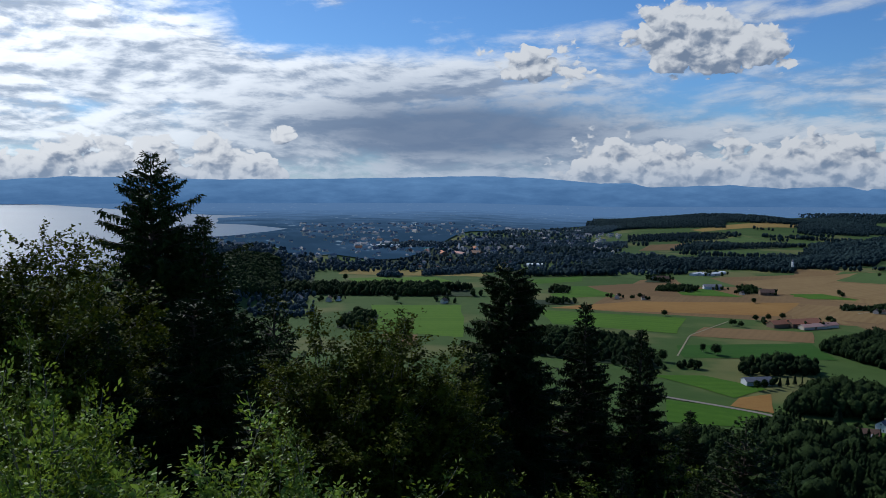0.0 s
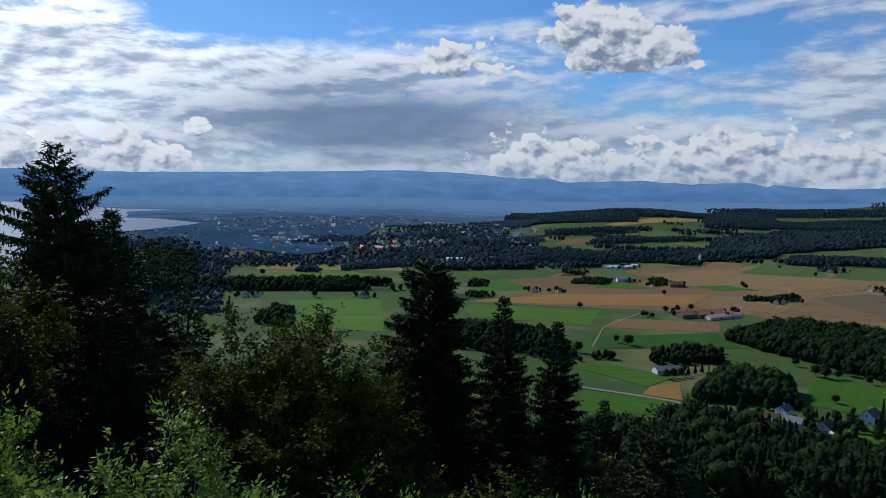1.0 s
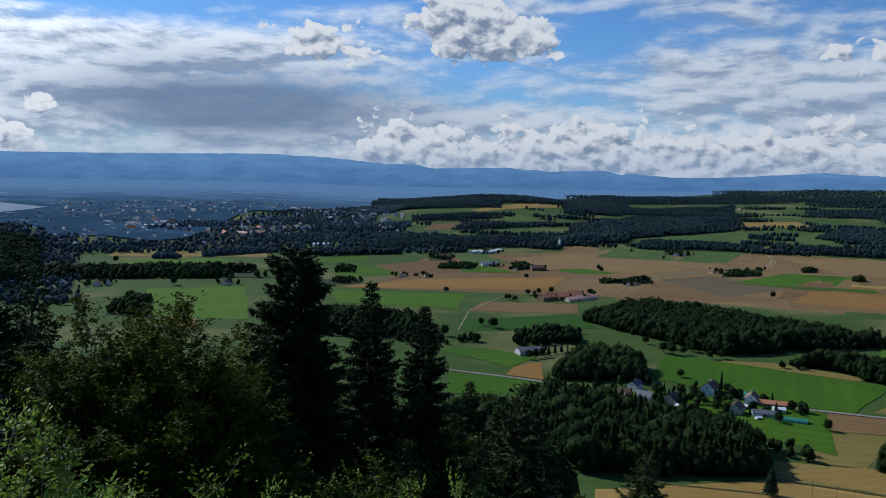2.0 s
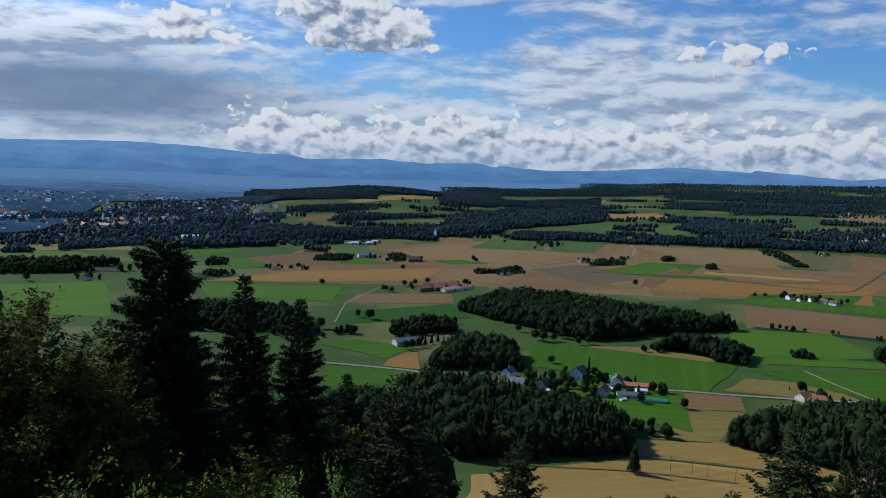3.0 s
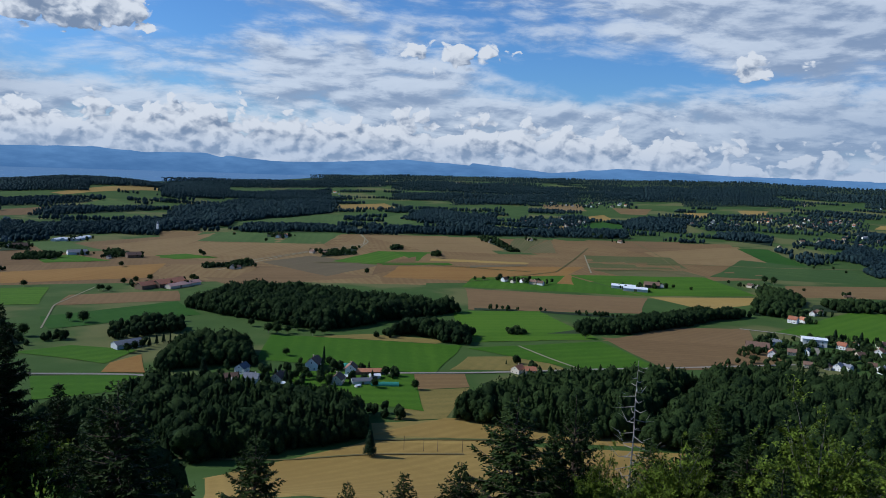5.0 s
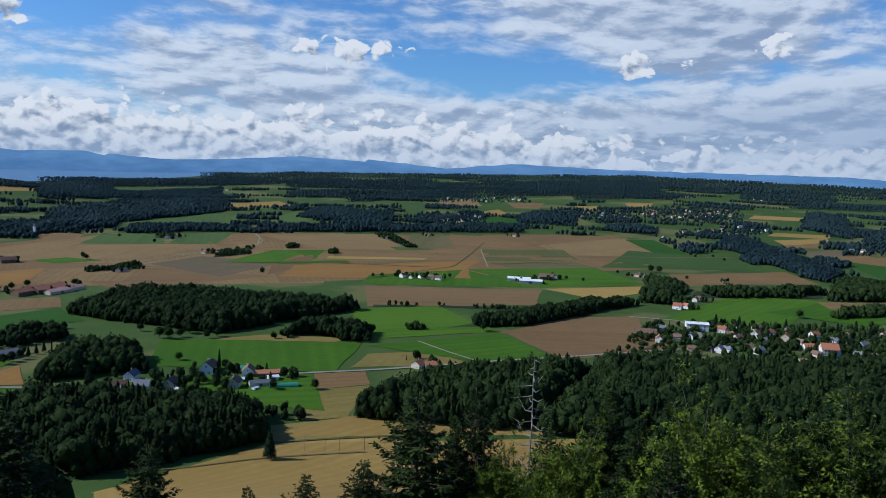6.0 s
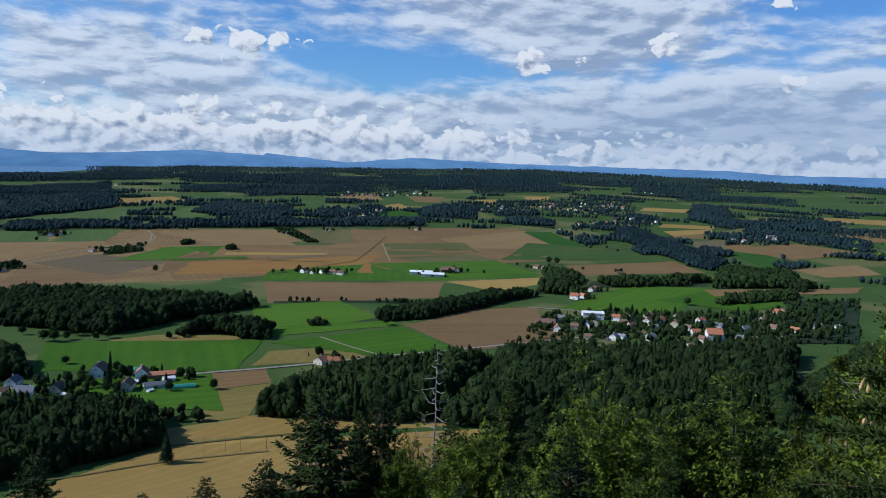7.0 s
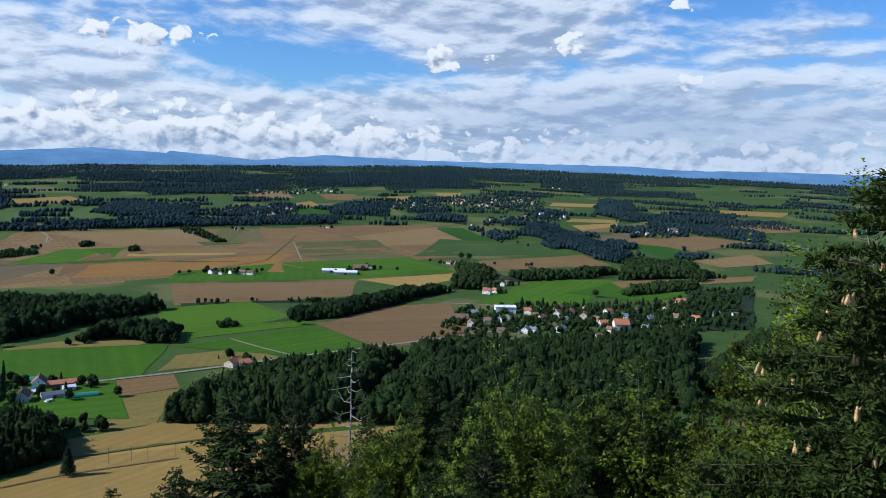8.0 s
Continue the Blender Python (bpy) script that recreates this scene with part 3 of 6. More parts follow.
wood("broad", 14, 7.5, (839, 355), (863, 309), (1004, 361), (1025, 427))
wood("broad", 13, 7.5, (920, 330), (1063, 203), (1128, 216), (979, 344))
wood("broad", 14, 7.5, (1042, 199), (1130, 104), (1272, 118), (1267, 229))
wood("broad", 12, 7.5, (901, 170), (1021, 92), (1069, 97), (976, 173))
wood("broad", 13, 7.5, (1575, 513), (1804, 550), (1355, 237), (1217, 234))
wood("broad", 16, 7.5, (595, 1385), (800, 1428), (1003, 1705), (860, 1804))
wood("broad", 16, 7.5, (826, 1733), (986, 1661), (1332, 1839), (1112, 1990))
wood("mixed", 17, 7.5, (904, 1616), (1218, 1635), (1405, 1906), (1179, 2005))
wood("broad", 12, 7.5, (766, 1330), (992, 1232), (1027, 1312), (849, 1453))
wood("broad", 13, 7.5, (984, 1222), (1469, 868), (1542, 958), (1053, 1308))
wood("broad", 14, 7.5, (1269, 1431), (1278, 1198), (1483, 1274), (1568, 1649))
wood("broad", 13, 7.5, (1610, 1017), (1650, 866), (1978, 1041), (1809, 1126))
wood("broad", 12, 7.5, (1625, 794), (1611, 651), (1759, 712), (1713, 823))
wood("broad", 12, 7.5, (2087, 467), (2283, 396), (2502, 466), (2342, 510))
wood("broad", 11, 7.5, (1937, 382), (2070, 203), (2237, 221), (2078, 385))
wood("broad", 9, 6, (1155, 1066), (1040, 879), (1057, 867), (1200, 1060))
wood("mixed", 13, 7.5, (1761, 2014), (1841, 1830), (2027, 2015), (1884, 2186))
wood("mixed", 14, 14, (1301, 2829), (2237, 2596), (2699, 3133), (1621, 3524))
wood("mixed", 14, 13, (2074, 2406), (2529, 1763), (3093, 2159), (2656, 3083))
wood("mixed", 14, 13, (2529, 1763), (3119, 1248), (3909, 1631), (3174, 2216))
wood("mixed", 13, 13, (3319, 1492), (3402, 640), (4015, 759), (3771, 1698))
wood("mixed", 12, 11, (2764, 678), (2965, 298), (3336, 338), (3094, 720))
wood("mixed", 13, 14, (961, 2093), (1572, 2125), (1893, 2559), (1059, 2303))
wood("mixed", 12, 14, (1736, 1931), (2271, 1582), (2590, 1806), (2024, 2252))
wood("mixed", 12, 14, (2316, 1614), (2946, 1154), (3419, 1369), (2783, 1942))
wood("mixed", 11, 14, (3048, 919), (3067, 575), (3484, 656), (3408, 1029))
wood("broad", 11, 12, (1132, 2048), (956, 2080), (995, 2165), (1262, 2251))
wood("broad", 10, 11, (1717, 1706), (2016, 1635), (2188, 1775), (1901, 1890))
wood("broad", 9, 11, (2419, 1298), (2745, 1096), (2904, 1208), (2625, 1410))
wood("broad", 10, 8, (1417, 1164), (1580, 1151), (1658, 1208), (1507, 1239))
wood("broad", 9, 9, (1961, 600), (1956, 529), (2102, 569), (2111, 647))
wood("broad", 9, 9, (1767, 881), (1832, 787), (1977, 850), (1906, 951))
wood("broad", 13, 7.5, (529, 56), (575, -71), (959, -110), (750, 18))
wood("broad", 12, 7.5, (1207, 234), (1075, 73), (1158, 68), (1283, 212))
wood("broad", 11, 7.5, (1896, 306), (1686, 45), (1804, 38), (2003, 309))
wood("broad", 10, 9, (1995, 379), (2006, -18), (2244, -19), (2191, 418))
field("meadow", (893, 231), (1025, 197), (1000, 80), (894, 132))
field("stubble", (1020, 204), (1215, 29), (1146, 34), (980, 181))
field("stubble", (1527, 288), (1750, 173), (1686, 45), (1499, 136))
field("stubble", (1344, 139), (1492, 48), (1389, 9), (1288, 81))
field("straw", (1769, 453), (1899, 374), (1831, 347), (1693, 408))
field("straw", (2521, 204), (2586, -19), (2387, 10), (2382, 161))
field("meadow", (3258, 311), (3339, -21), (2857, 15), (2807, 248))
field("stubble", (2043, 123), (2169, 8), (1998, -43), (1866, 75))
wood("broad", 14, 7.5, (-223, 1046), (55, 1036), (44, 1121), (-241, 1130))
wood("broad", 13, 7.5, (244, 1340), (655, 1382), (739, 1561), (272, 1495))
wood("broad", 15, 7.5, (569, 1406), (1208, 1637), (1316, 1784), (800, 1691))
wood("broad", 13, 7.5, (74, 675), (182, 621), (190, 732), (97, 785))
wood("broad", 9, 6, (190, 630), (230, 597), (233, 634), (206, 650))
wood("broad", 14, 7.5, (235, 605), (300, 602), (316, 642), (257, 656))
wood("broad", 12, 7.5, (-108, 1260), (-63, 1236), (-69, 1320), (-105, 1325))
wood("broad", 12, 7.5, (-114, 800), (-70, 778), (-74, 890), (-113, 913))
wood("mixed", 14, 9, (404, 2230), (1062, 2252), (1429, 3033), (515, 2736))
wood("broad", 12, 9, (302, 1988), (456, 2161), (556, 2302), (429, 2368))
wood("mixed", 14, 9, (939, 2028), (1198, 2131), (1714, 3055), (1401, 3031))
wood("broad", 10, 7.5, (148, 1074), (175, 1070), (187, 1117), (156, 1134))
wood("broad", 9, 7.5, (105, 966), (170, 970), (176, 1006), (110, 1013))
wood("broad", 12, 10, (971, 1877), (1339, 1778), (1553, 2080), (1201, 2068))
wood("mixed", 13, 9, (426, 2272), (785, 2140), (869, 2370), (581, 2984))
wood("broad", 9, 8, (455, 1901), (721, 1942), (760, 2050), (499, 2089))
wood("broad", 9, 8, (175, 1627), (424, 1769), (455, 1901), (186, 1734))
wood("broad", 10, 8, (496, 1705), (800, 1771), (849, 1880), (565, 1851))
wood("broad", 9, 7.5, (-258, 1215), (-217, 1220), (-227, 1278), (-267, 1257))
wood("broad", 9, 7.5, (-35, 1262), (89, 1332), (94, 1414), (-38, 1356))
wood("broad", 8, 9, (-144, 1572), (328, 1808), (349, 1927), (-149, 1633))
wood("broad", 8, 9, (37, 1463), (392, 1519), (406, 1626), (61, 1549))
wood("broad", 8, 9, (-279, 1313), (-102, 1402), (-106, 1451), (-286, 1351))
wood("broad", 9, 17, (740, 76), (783, 16), (1090, 27), (1012, 108))
wood("broad", 10, 9, (2097, 476), (1910, 322), (2592, 459), (2692, 595))
wood("broad", 10, 9, (1847, 221), (1702, 24), (1932, 42), (1991, 225))
wood("broad", 11, 7.5, (-244, 852), (-222, 1063), (-281, 1350), (-334, 1172))
wood("broad", 7, 6, (481, 927), (552, 917), (579, 963), (499, 962))
wood("broad", 7, 6, (689, 961), (767, 963), (827, 1039), (750, 1027))
wood("broad", 8, 6, (301, 1100), (357, 1083), (381, 1140), (322, 1145))
wood("broad", 8, 6, (413, 1075), (447, 1072), (474, 1137), (437, 1141))
wood("broad", 10, 6, (857, 989), (886, 985), (914, 1018), (887, 1024))
wood("broad", 12, 6, (864, 895), (885, 892), (935, 943), (912, 946))
wood("broad", 8, 6, (313, 1196), (354, 1193), (377, 1270), (338, 1273))
wood("broad", 7, 6, (767, 1232), (805, 1228), (837, 1277), (797, 1280))
LAKE_SHORE = [(-2757, 4003), (-2270, 4297), (-1727, 3732), (-1069, 3025), (-831, 2815), (-657, 2778), (-751, 2576), (-645, 2201), (-539, 2144), (-389, 1957), (-454, 1706), (-513, 1543), (-430, 985), (-600, 760)]
RIDGE_AZ = (-29.7, -25.5, -15.6, -6.8, 2.7, 7.3, 11.4, 13.4, 14.9, 20.2, 20.3, 23.5, 24.8, 27.6, 28.9, 29.0, 32.3, 33.1, 37.2, 41.9, 42.8, 46.6, 46.7, 51.6, 52.5, 55.2, 57.4, 64.8, 72.8, 80.1, 82.9, 90.2, 95.5)
RIDGE_EL = (0.28, 0.53, 0.37, 0.49, 0.7, 0.54, 0.18, 0.23, -0.09, 0.09, 0.08, -0.13, -0.06, 0.0, -0.27, -0.13, -0.35, -0.37, -0.16, 0.21, 0.15, -0.01, 0.17, -0.2, -0.3, 0.02, 0.24, 0.09, 0.14, 0.18, 0.02, 0.14, 0.12)

# ---- lake, far plain and mountains ----


def lake_material():
    m, b = material("lake_water", 0.34, 0.5)
    b.inputs["IOR"].default_value = 1.33
    w = coords("World")
    n = fbm(w, 0.05, 4, 0.6)
    paint(b, mix(fbm(w, 0.002, 3).ramp(0.3, 0.7), (0.02, 0.05, 0.075), (0.03, 0.07, 0.10)))
    relief(b, n, 0.5, 1.2)
    return m


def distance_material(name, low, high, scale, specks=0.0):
    """Distance with painted blue haze; a backdrop that gives off its own light."""
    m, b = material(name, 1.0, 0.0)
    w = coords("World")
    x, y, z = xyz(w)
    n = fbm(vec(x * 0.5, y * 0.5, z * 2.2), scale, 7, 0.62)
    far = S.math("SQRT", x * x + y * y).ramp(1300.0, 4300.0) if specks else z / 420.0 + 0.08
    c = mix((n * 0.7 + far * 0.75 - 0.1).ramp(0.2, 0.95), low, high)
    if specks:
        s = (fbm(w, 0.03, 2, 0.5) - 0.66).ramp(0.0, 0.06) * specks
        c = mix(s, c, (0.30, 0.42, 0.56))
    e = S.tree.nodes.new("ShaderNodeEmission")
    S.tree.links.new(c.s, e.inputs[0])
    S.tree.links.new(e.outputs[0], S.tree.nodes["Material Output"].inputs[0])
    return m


def make_lake():
    from_shore = [Vector((x, y, 39.5)) for x, y in LAKE_SHORE]
    pts = []
    for i, p in enumerate(from_shore):
        q = from_shore[(i + 1) % len(from_shore)]
        n = max(2, int((q - p).length / 60))
        for k in range(n):
            v = p.lerp(q, k / n)
            d = noise.noise_vector(Vector((v.x * 0.01, v.y * 0.01, 2))) * 9
            pts.append((v.x + d.x, v.y + d.y))
    bm = bmesh.new()
    vs = [bm.verts.new((x, y, 39.5)) for x, y in pts]
    bm.faces.new(vs)
    bmesh.ops.triangulate(bm, faces=bm.faces[:])
    me = bpy.data.meshes.new("lake")
    bm.normal_update()
    bm.faces.ensure_lookup_table()
    if bm.faces[0].normal.z < 0:
        bmesh.ops.reverse_faces(bm, faces=bm.faces[:])
    bm.to_mesh(me)
    bm.free()
    me.materials.append(lake_material())
    tagged(new("lake_water", me), "wide pale silver lake with a low wooded headland", "lake", kind="structure")


make_lake()


def make_mountains():
    mat = distance_material("mountain_haze_glow", (0.072, 0.168, 0.345), (0.165, 0.325, 0.570), 0.010)
    verts, faces = [], []
    az0, az1, n, m = -60.0, 125.0, 740, 10
    for i in range(n + 1):
        az = az0 + (az1 - az0) * i / n
        crest = float(np.interp(az, RIDGE_AZ, RIDGE_EL)) + 0.05 * noise.noise(Vector((az * 0.9, 0, 3))) + 0.025 * noise.noise(Vector((az * 3.1, 1, 3)))
        top, low = EYE + 4890 * math.tan(radians(crest)), -60.0
        for k in range(m + 1):
            u = k / m
            z = low + (top - low) * u
            r = 4780 + 110 * u + 14 * noise.noise(Vector((az * 0.8, u * 3, 7)))
            verts.append((r * math.sin(radians(az)), r * math.cos(radians(az)), z))
    for i in range(n):
        for k in range(m):
            a = i * (m + 1) + k
            faces.append((a, a + m + 1, a + m + 2, a + 1))
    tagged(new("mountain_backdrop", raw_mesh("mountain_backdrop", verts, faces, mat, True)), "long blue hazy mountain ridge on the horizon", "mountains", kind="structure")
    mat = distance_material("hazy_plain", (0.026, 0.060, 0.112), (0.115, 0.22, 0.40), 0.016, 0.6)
    verts, faces = [], []
    rs, n = [1480 * 1.08 ** k for k in range(17)], 190
    for r in rs:
        for i in range(n + 1):
            az = -40 + 76 * i / n
            near = 1.0 + 0.07 * noise.noise(Vector((az * 0.3, 4, 4))) + max(0.0, (az + 3) * 0.049)
            q = min(4860, r * near)
            x, y = q * math.sin(radians(az)), q * math.cos(radians(az))
            lift = 1.1 + 1.5 * min(max((az + 11) / 3, 0), 1)
            verts.append((x, y, hgt(x, y) + lift))
    for k in range(len(rs) - 1):
        for i in range(n):
            a = k * (n + 1) + i
            faces.append((a, a + 1, a + n + 2, a + n + 1))
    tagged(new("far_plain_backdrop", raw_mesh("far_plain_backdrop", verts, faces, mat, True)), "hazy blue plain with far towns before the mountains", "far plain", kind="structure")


make_mountains()

# ---- houses ----


def wall_material(name, a, b2):
    m, b = material(name, 0.9, 0.2)
    n = fbm(coords("Object"), 1.3, 5, 0.6)
    paint(b, mix((n * 0.8 + each() * 0.5 - 0.2).ramp(0.1, 0.9), a, b2))
    relief(b, n, 0.2, 0.03)
    return m


def roof_material(name, a, b2):
    m, b = material(name, 0.85, 0.25)
    x, y, z = xyz(coords("Object"))
    n = fbm(coords("Object"), 0.9, 5, 0.65)
    rows = S.math("SINE", z * 16.0) * 0.25 + S.math("SINE", x * 20.0) * 0.12
    paint(b, mix((n * 0.7 + rows * 0.4 + each() * 0.6 - 0.25).ramp(0.0, 1.0), a, b2))
    relief(b, rows, 0.4, 0.06)
    return m


PLAIN = {
    "white": wall_material("white_render", (0.62, 0.61, 0.58), (0.80, 0.79, 0.76)), "cream": wall_material("cream_render", (0.46, 0.40, 0.31), (0.66, 0.60, 0.49)),
    "wood": wall_material("weathered_boards", (0.11, 0.075, 0.05), (0.21, 0.15, 0.10)), "steel": wall_material("pale_sheeting", (0.42, 0.44, 0.46), (0.60, 0.62, 0.63)),
    "red": roof_material("terracotta_tiles", (0.27, 0.10, 0.055), (0.46, 0.20, 0.11)), "brown": roof_material("brown_tiles", (0.11, 0.065, 0.045), (0.23, 0.14, 0.10)),
    "grey": roof_material("slate_grey_tiles", (0.10, 0.11, 0.13), (0.22, 0.23, 0.26)), "pale": roof_material("pale_roof_sheets", (0.55, 0.57, 0.60), (0.74, 0.76, 0.78)),
    "pink": roof_material("faded_red_sheets", (0.42, 0.23, 0.19), (0.55, 0.34, 0.28)), "green": roof_material("green_foil", (0.02, 0.16, 0.12), (0.04, 0.24, 0.18)),
}
GLASS_DARK = material("window_glass", 0.08, 0.6)[0]
GLASS_DARK.node_tree.nodes["Principled BSDF"].inputs["Base Color"].default_value = (0.02, 0.025, 0.03, 1)
FRAME_WHITE = wall_material("white_frame", (0.70, 0.70, 0.68), (0.80, 0.80, 0.78))


def box(bm, x0, x1, y0, y1, z0, z1):
    v = [bm.verts.new(p) for p in ((x0, y0, z0), (x1, y0, z0), (x1, y1, z0), (x0, y1, z0), (x0, y0, z1), (x1, y0, z1), (x1, y1, z1), (x0, y1, z1))]
    for f in ((0, 3, 2, 1), (4, 5, 6, 7), (0, 1, 5, 4), (1, 2, 6, 5), (2, 3, 7, 6), (3, 0, 4, 7)):
        bm.faces.new([v[i] for i in f])


def done(name, bm, mat):
    me = bpy.data.meshes.new(name)
    bm.normal_update()
    bm.to_mesh(me)
    bm.free()
    me.materials.append(mat)
    return me


def gable_house(name, label, w, d, eaves, rise, wall, roof, windows=True, category="house"):
    """A house with its gables on the short sides: walls, two roof slopes, chimney, door, windows."""
    root = tagged(new(name), label, category)
    bm = bmesh.new()
    x, y = w / 2, d / 2
    ring = [(-x, -y, -1.5), (x, -y, -1.5), (x, y, -1.5), (-x, y, -1.5), (-x, -y, eaves), (x, -y, eaves), (x, y, eaves), (-x, y, eaves), (-x, 0, eaves + rise), (x, 0, eaves + rise)]
    v = [bm.verts.new(p) for p in ring]
    for f in ((0, 1, 5, 4), (2, 3, 7, 6), (1, 2, 6, 9, 5), (3, 0, 4, 8, 7)):
        bm.faces.new([v[i] for i in f])
    part("wall", done("wall", bm, PLAIN[wall]), root)
    for side in (-1, 1):
        bm = bmesh.new()
        o, t, slope = 0.6, 0.28, rise / y
        ox = x + 0.5
        low, high = (side * (y + o), eaves - o * slope), (0.0, eaves + rise)
        q = [bm.verts.new((sx * ox, p[0], p[1] + up)) for up in (0.02, t) for p in (low, high) for sx in (-1, 1)]
        for f in ((0, 1, 3, 2), (4, 6, 7, 5), (0, 4, 5, 1), (2, 3, 7, 6), (0, 2, 6, 4), (1, 5, 7, 3)):
            bm.faces.new([q[i] for i in f])
        bmesh.ops.recalc_face_normals(bm, faces=bm.faces[:])
        part("roof_slope", done("roof_slope", bm, PLAIN[roof]), root)
    if windows:
        bm = bmesh.new()
        box(bm, x * 0.35, x * 0.35 + 0.8, y * 0.25, y * 0.25 + 0.7, eaves + rise * 0.4, eaves + rise + 0.9)
        part("chimney", done("chimney", bm, PLAIN["cream"]), root)
        bm = bmesh.new()
        box(bm, -0.5, 0.5, -y - 0.06, -y + 0.05, 0.0, 2.1)
        part("door", done("door", bm, PLAIN["wood"]), root)
        spots = [(px, -y, 0, z) for z in (1.0, 3.6) if z + 1.5 < eaves + 0.3 for px in (-x * 0.62, x * 0.62, -x * 0.2 if z > 2 else x * 0.3)]
        spots += [(px, y, 2, z) for z in (1.0, 3.6) if z + 1.5 < eaves + 0.3 for px in (-x * 0.55, x * 0.1, x * 0.6)]
        spots += [(sx * x, py, 1 if sx > 0 else 3, z) for sx in (-1, 1) for z, py in ((1.0, -y * 0.45), (1.0, y * 0.45), (eaves + 0.2, 0.0))]
        bm = bmesh.new()
        box(bm, -0.62, 0.62, -0.05, 0.03, -0.08, 1.38)
        frame_me = done("window", bm, FRAME_WHITE)
        bm = bmesh.new()
        box(bm, -0.5, 0.5, -0.075, -0.045, 0.04, 1.26)
        pane_me = done("pane", bm, GLASS_DARK)
        for px, py, turn, z in spots:
            wn = part("window", frame_me, root)
            wn.matrix_basis = pose(px, py, z, 0, 0, 90 * turn)
            part("pane", pane_me, wn)
    elif windows is None:
        bm = bmesh.new()
        box(bm, x * 0.35, x * 0.35 + 0.9, y * 0.25, y * 0.25 + 0.8, eaves + rise * 0.4, eaves + rise + 0.9)
        part("chimney", done("chimney", bm, PLAIN["cream"]), root)
    else:
        bm = bmesh.new()
        box(bm, -1.9, 1.9, -y - 0.08, -y + 0.05, 0.0, min(3.6, eaves - 0.4))
        part("barn_door", done("barn_door", bm, PLAIN["wood"]), root)
    return root


def tunnel_house():
    root = tagged(new("polytunnel"), "long green plastic polytunnel beside the farm", "polytunnel")
    bm = bmesh.new()
    n, length = 14, 26.0
    rows_of = []
    for k in range(15):
        px = -length / 2 + length * k / 14
        rows_of.append([bm.verts.new((px, -4.2 * math.cos(math.pi * i / n), (3.4 if k % 2 == 0 else 3.3) * math.sin(math.pi * i / n))) for i in range(n + 1)])
    for a, b in zip(rows_of, rows_of[1:]):
        for i in range(n):
            bm.faces.new((a[i], b[i], b[i + 1], a[i + 1]))
    bm.faces.new(rows_of[0]), bm.faces.new(rows_of[-1][::-1])
    part("cover", done("cover", bm, PLAIN["green"]), root)
    bm = bmesh.new()
    box(bm, length / 2 - 0.02, length / 2 + 0.08, -1.2, 1.2, 0, 2.2)
    part("door", done("door", bm, PLAIN["steel"]), root)
    return root


def dome_tank():
    root = tagged(new("dome_tank"), "round tank with a domed green cover", "tank")
    bm = bmesh.new()
    bmesh.ops.create_cone(bm, cap_ends=True, segments=28, radius1=4.5, radius2=4.5, depth=2.2, matrix=Matrix.Translation((0, 0, 0.6)))
    part("wall", done("wall", bm, PLAIN["steel"]), root)
    bm = bmesh.new()
    bmesh.ops.create_uvsphere(bm, u_segments=28, v_segments=12, radius=4.6)
    bmesh.ops.delete(bm, geom=[v for v in bm.verts if v.co.z < -0.01], context="VERTS")
    for v in bm.verts:
        v.co.z = v.co.z * 0.62 + 1.7
    part("dome", done("dome", bm, PLAIN["green"]), root)
    return root


def stone_tower():
    root = tagged(new("tower"), "slim pale tower beside the wood", "tower")
    bm = bmesh.new()
    box(bm, -1.6, 1.6, -1.6, 1.6, -1, 15)
    part("wall", done("wall", bm, PLAIN["white"]), root)
    bm = bmesh.new()
    bmesh.ops.create_cone(bm, segments=4, radius1=2.6, radius2=0.05, depth=6, matrix=Matrix.Translation((0, 0, 18)) @ Matrix.Rotation(radians(45), 4, "Z"))
    part("spire", done("spire", bm, PLAIN["grey"]), root)
    return root


HOUSES = {
    "white_red": gable_house("house", "white rendered house with a terracotta tiled roof", 13, 10, 5.6, 4.0, "white", "red"),
    "white_grey": gable_house("house", "white rendered house with a grey slate roof", 13, 9.5, 5.4, 3.6, "white", "grey"),
    "white_brown": gable_house("house", "white farmhouse with a broad brown tiled roof", 14, 11, 5.6, 4.6, "white", "brown"),
    "cream_brown": gable_house("house", "cream house with a brown tiled gable roof", 12.5, 10, 5.0, 4.0, "cream", "brown"),
    "cream_red": gable_house("house", "cream house with an orange tiled roof", 15, 12, 5.0, 4.2, "cream", "red"),
    "barn_red": gable_house("barn", "long barn with a dull red roof", 38, 13, 4.5, 3.6, "wood", "red", False, "barn"),
    "barn_pink": gable_house("barn", "long barn with faded pinkish roof sheets", 38, 12, 3.6, 3.0, "cream", "pink", False, "barn"),
    "barn_brown": gable_house("barn", "dark timber barn with a brown roof", 24, 13, 5, 4.5, "wood", "brown", False, "barn"),
    "barn_grey": gable_house("barn", "grey farm building with a sheet roof", 28, 13, 4.6, 3.0, "steel", "grey", False, "barn"),
    "barn_white": gable_house("barn", "long low farm shed with a pale sheet roof", 30, 11, 3.4, 1.8, "steel", "pale", False, "shed"),
    "hall": gable_house("hall", "large white hall with a pale flat-pitched roof", 21, 12, 6.4, 0.8, "white", "pale", True, "hall"),
    "shed": gable_house("shed", "small white garden shed beside the trees", 9, 6, 2.6, 1.2, "white", "pale", False, "shed"),
    "tunnel": tunnel_house(), "dome": dome_tank(), "tower": stone_tower(),
}
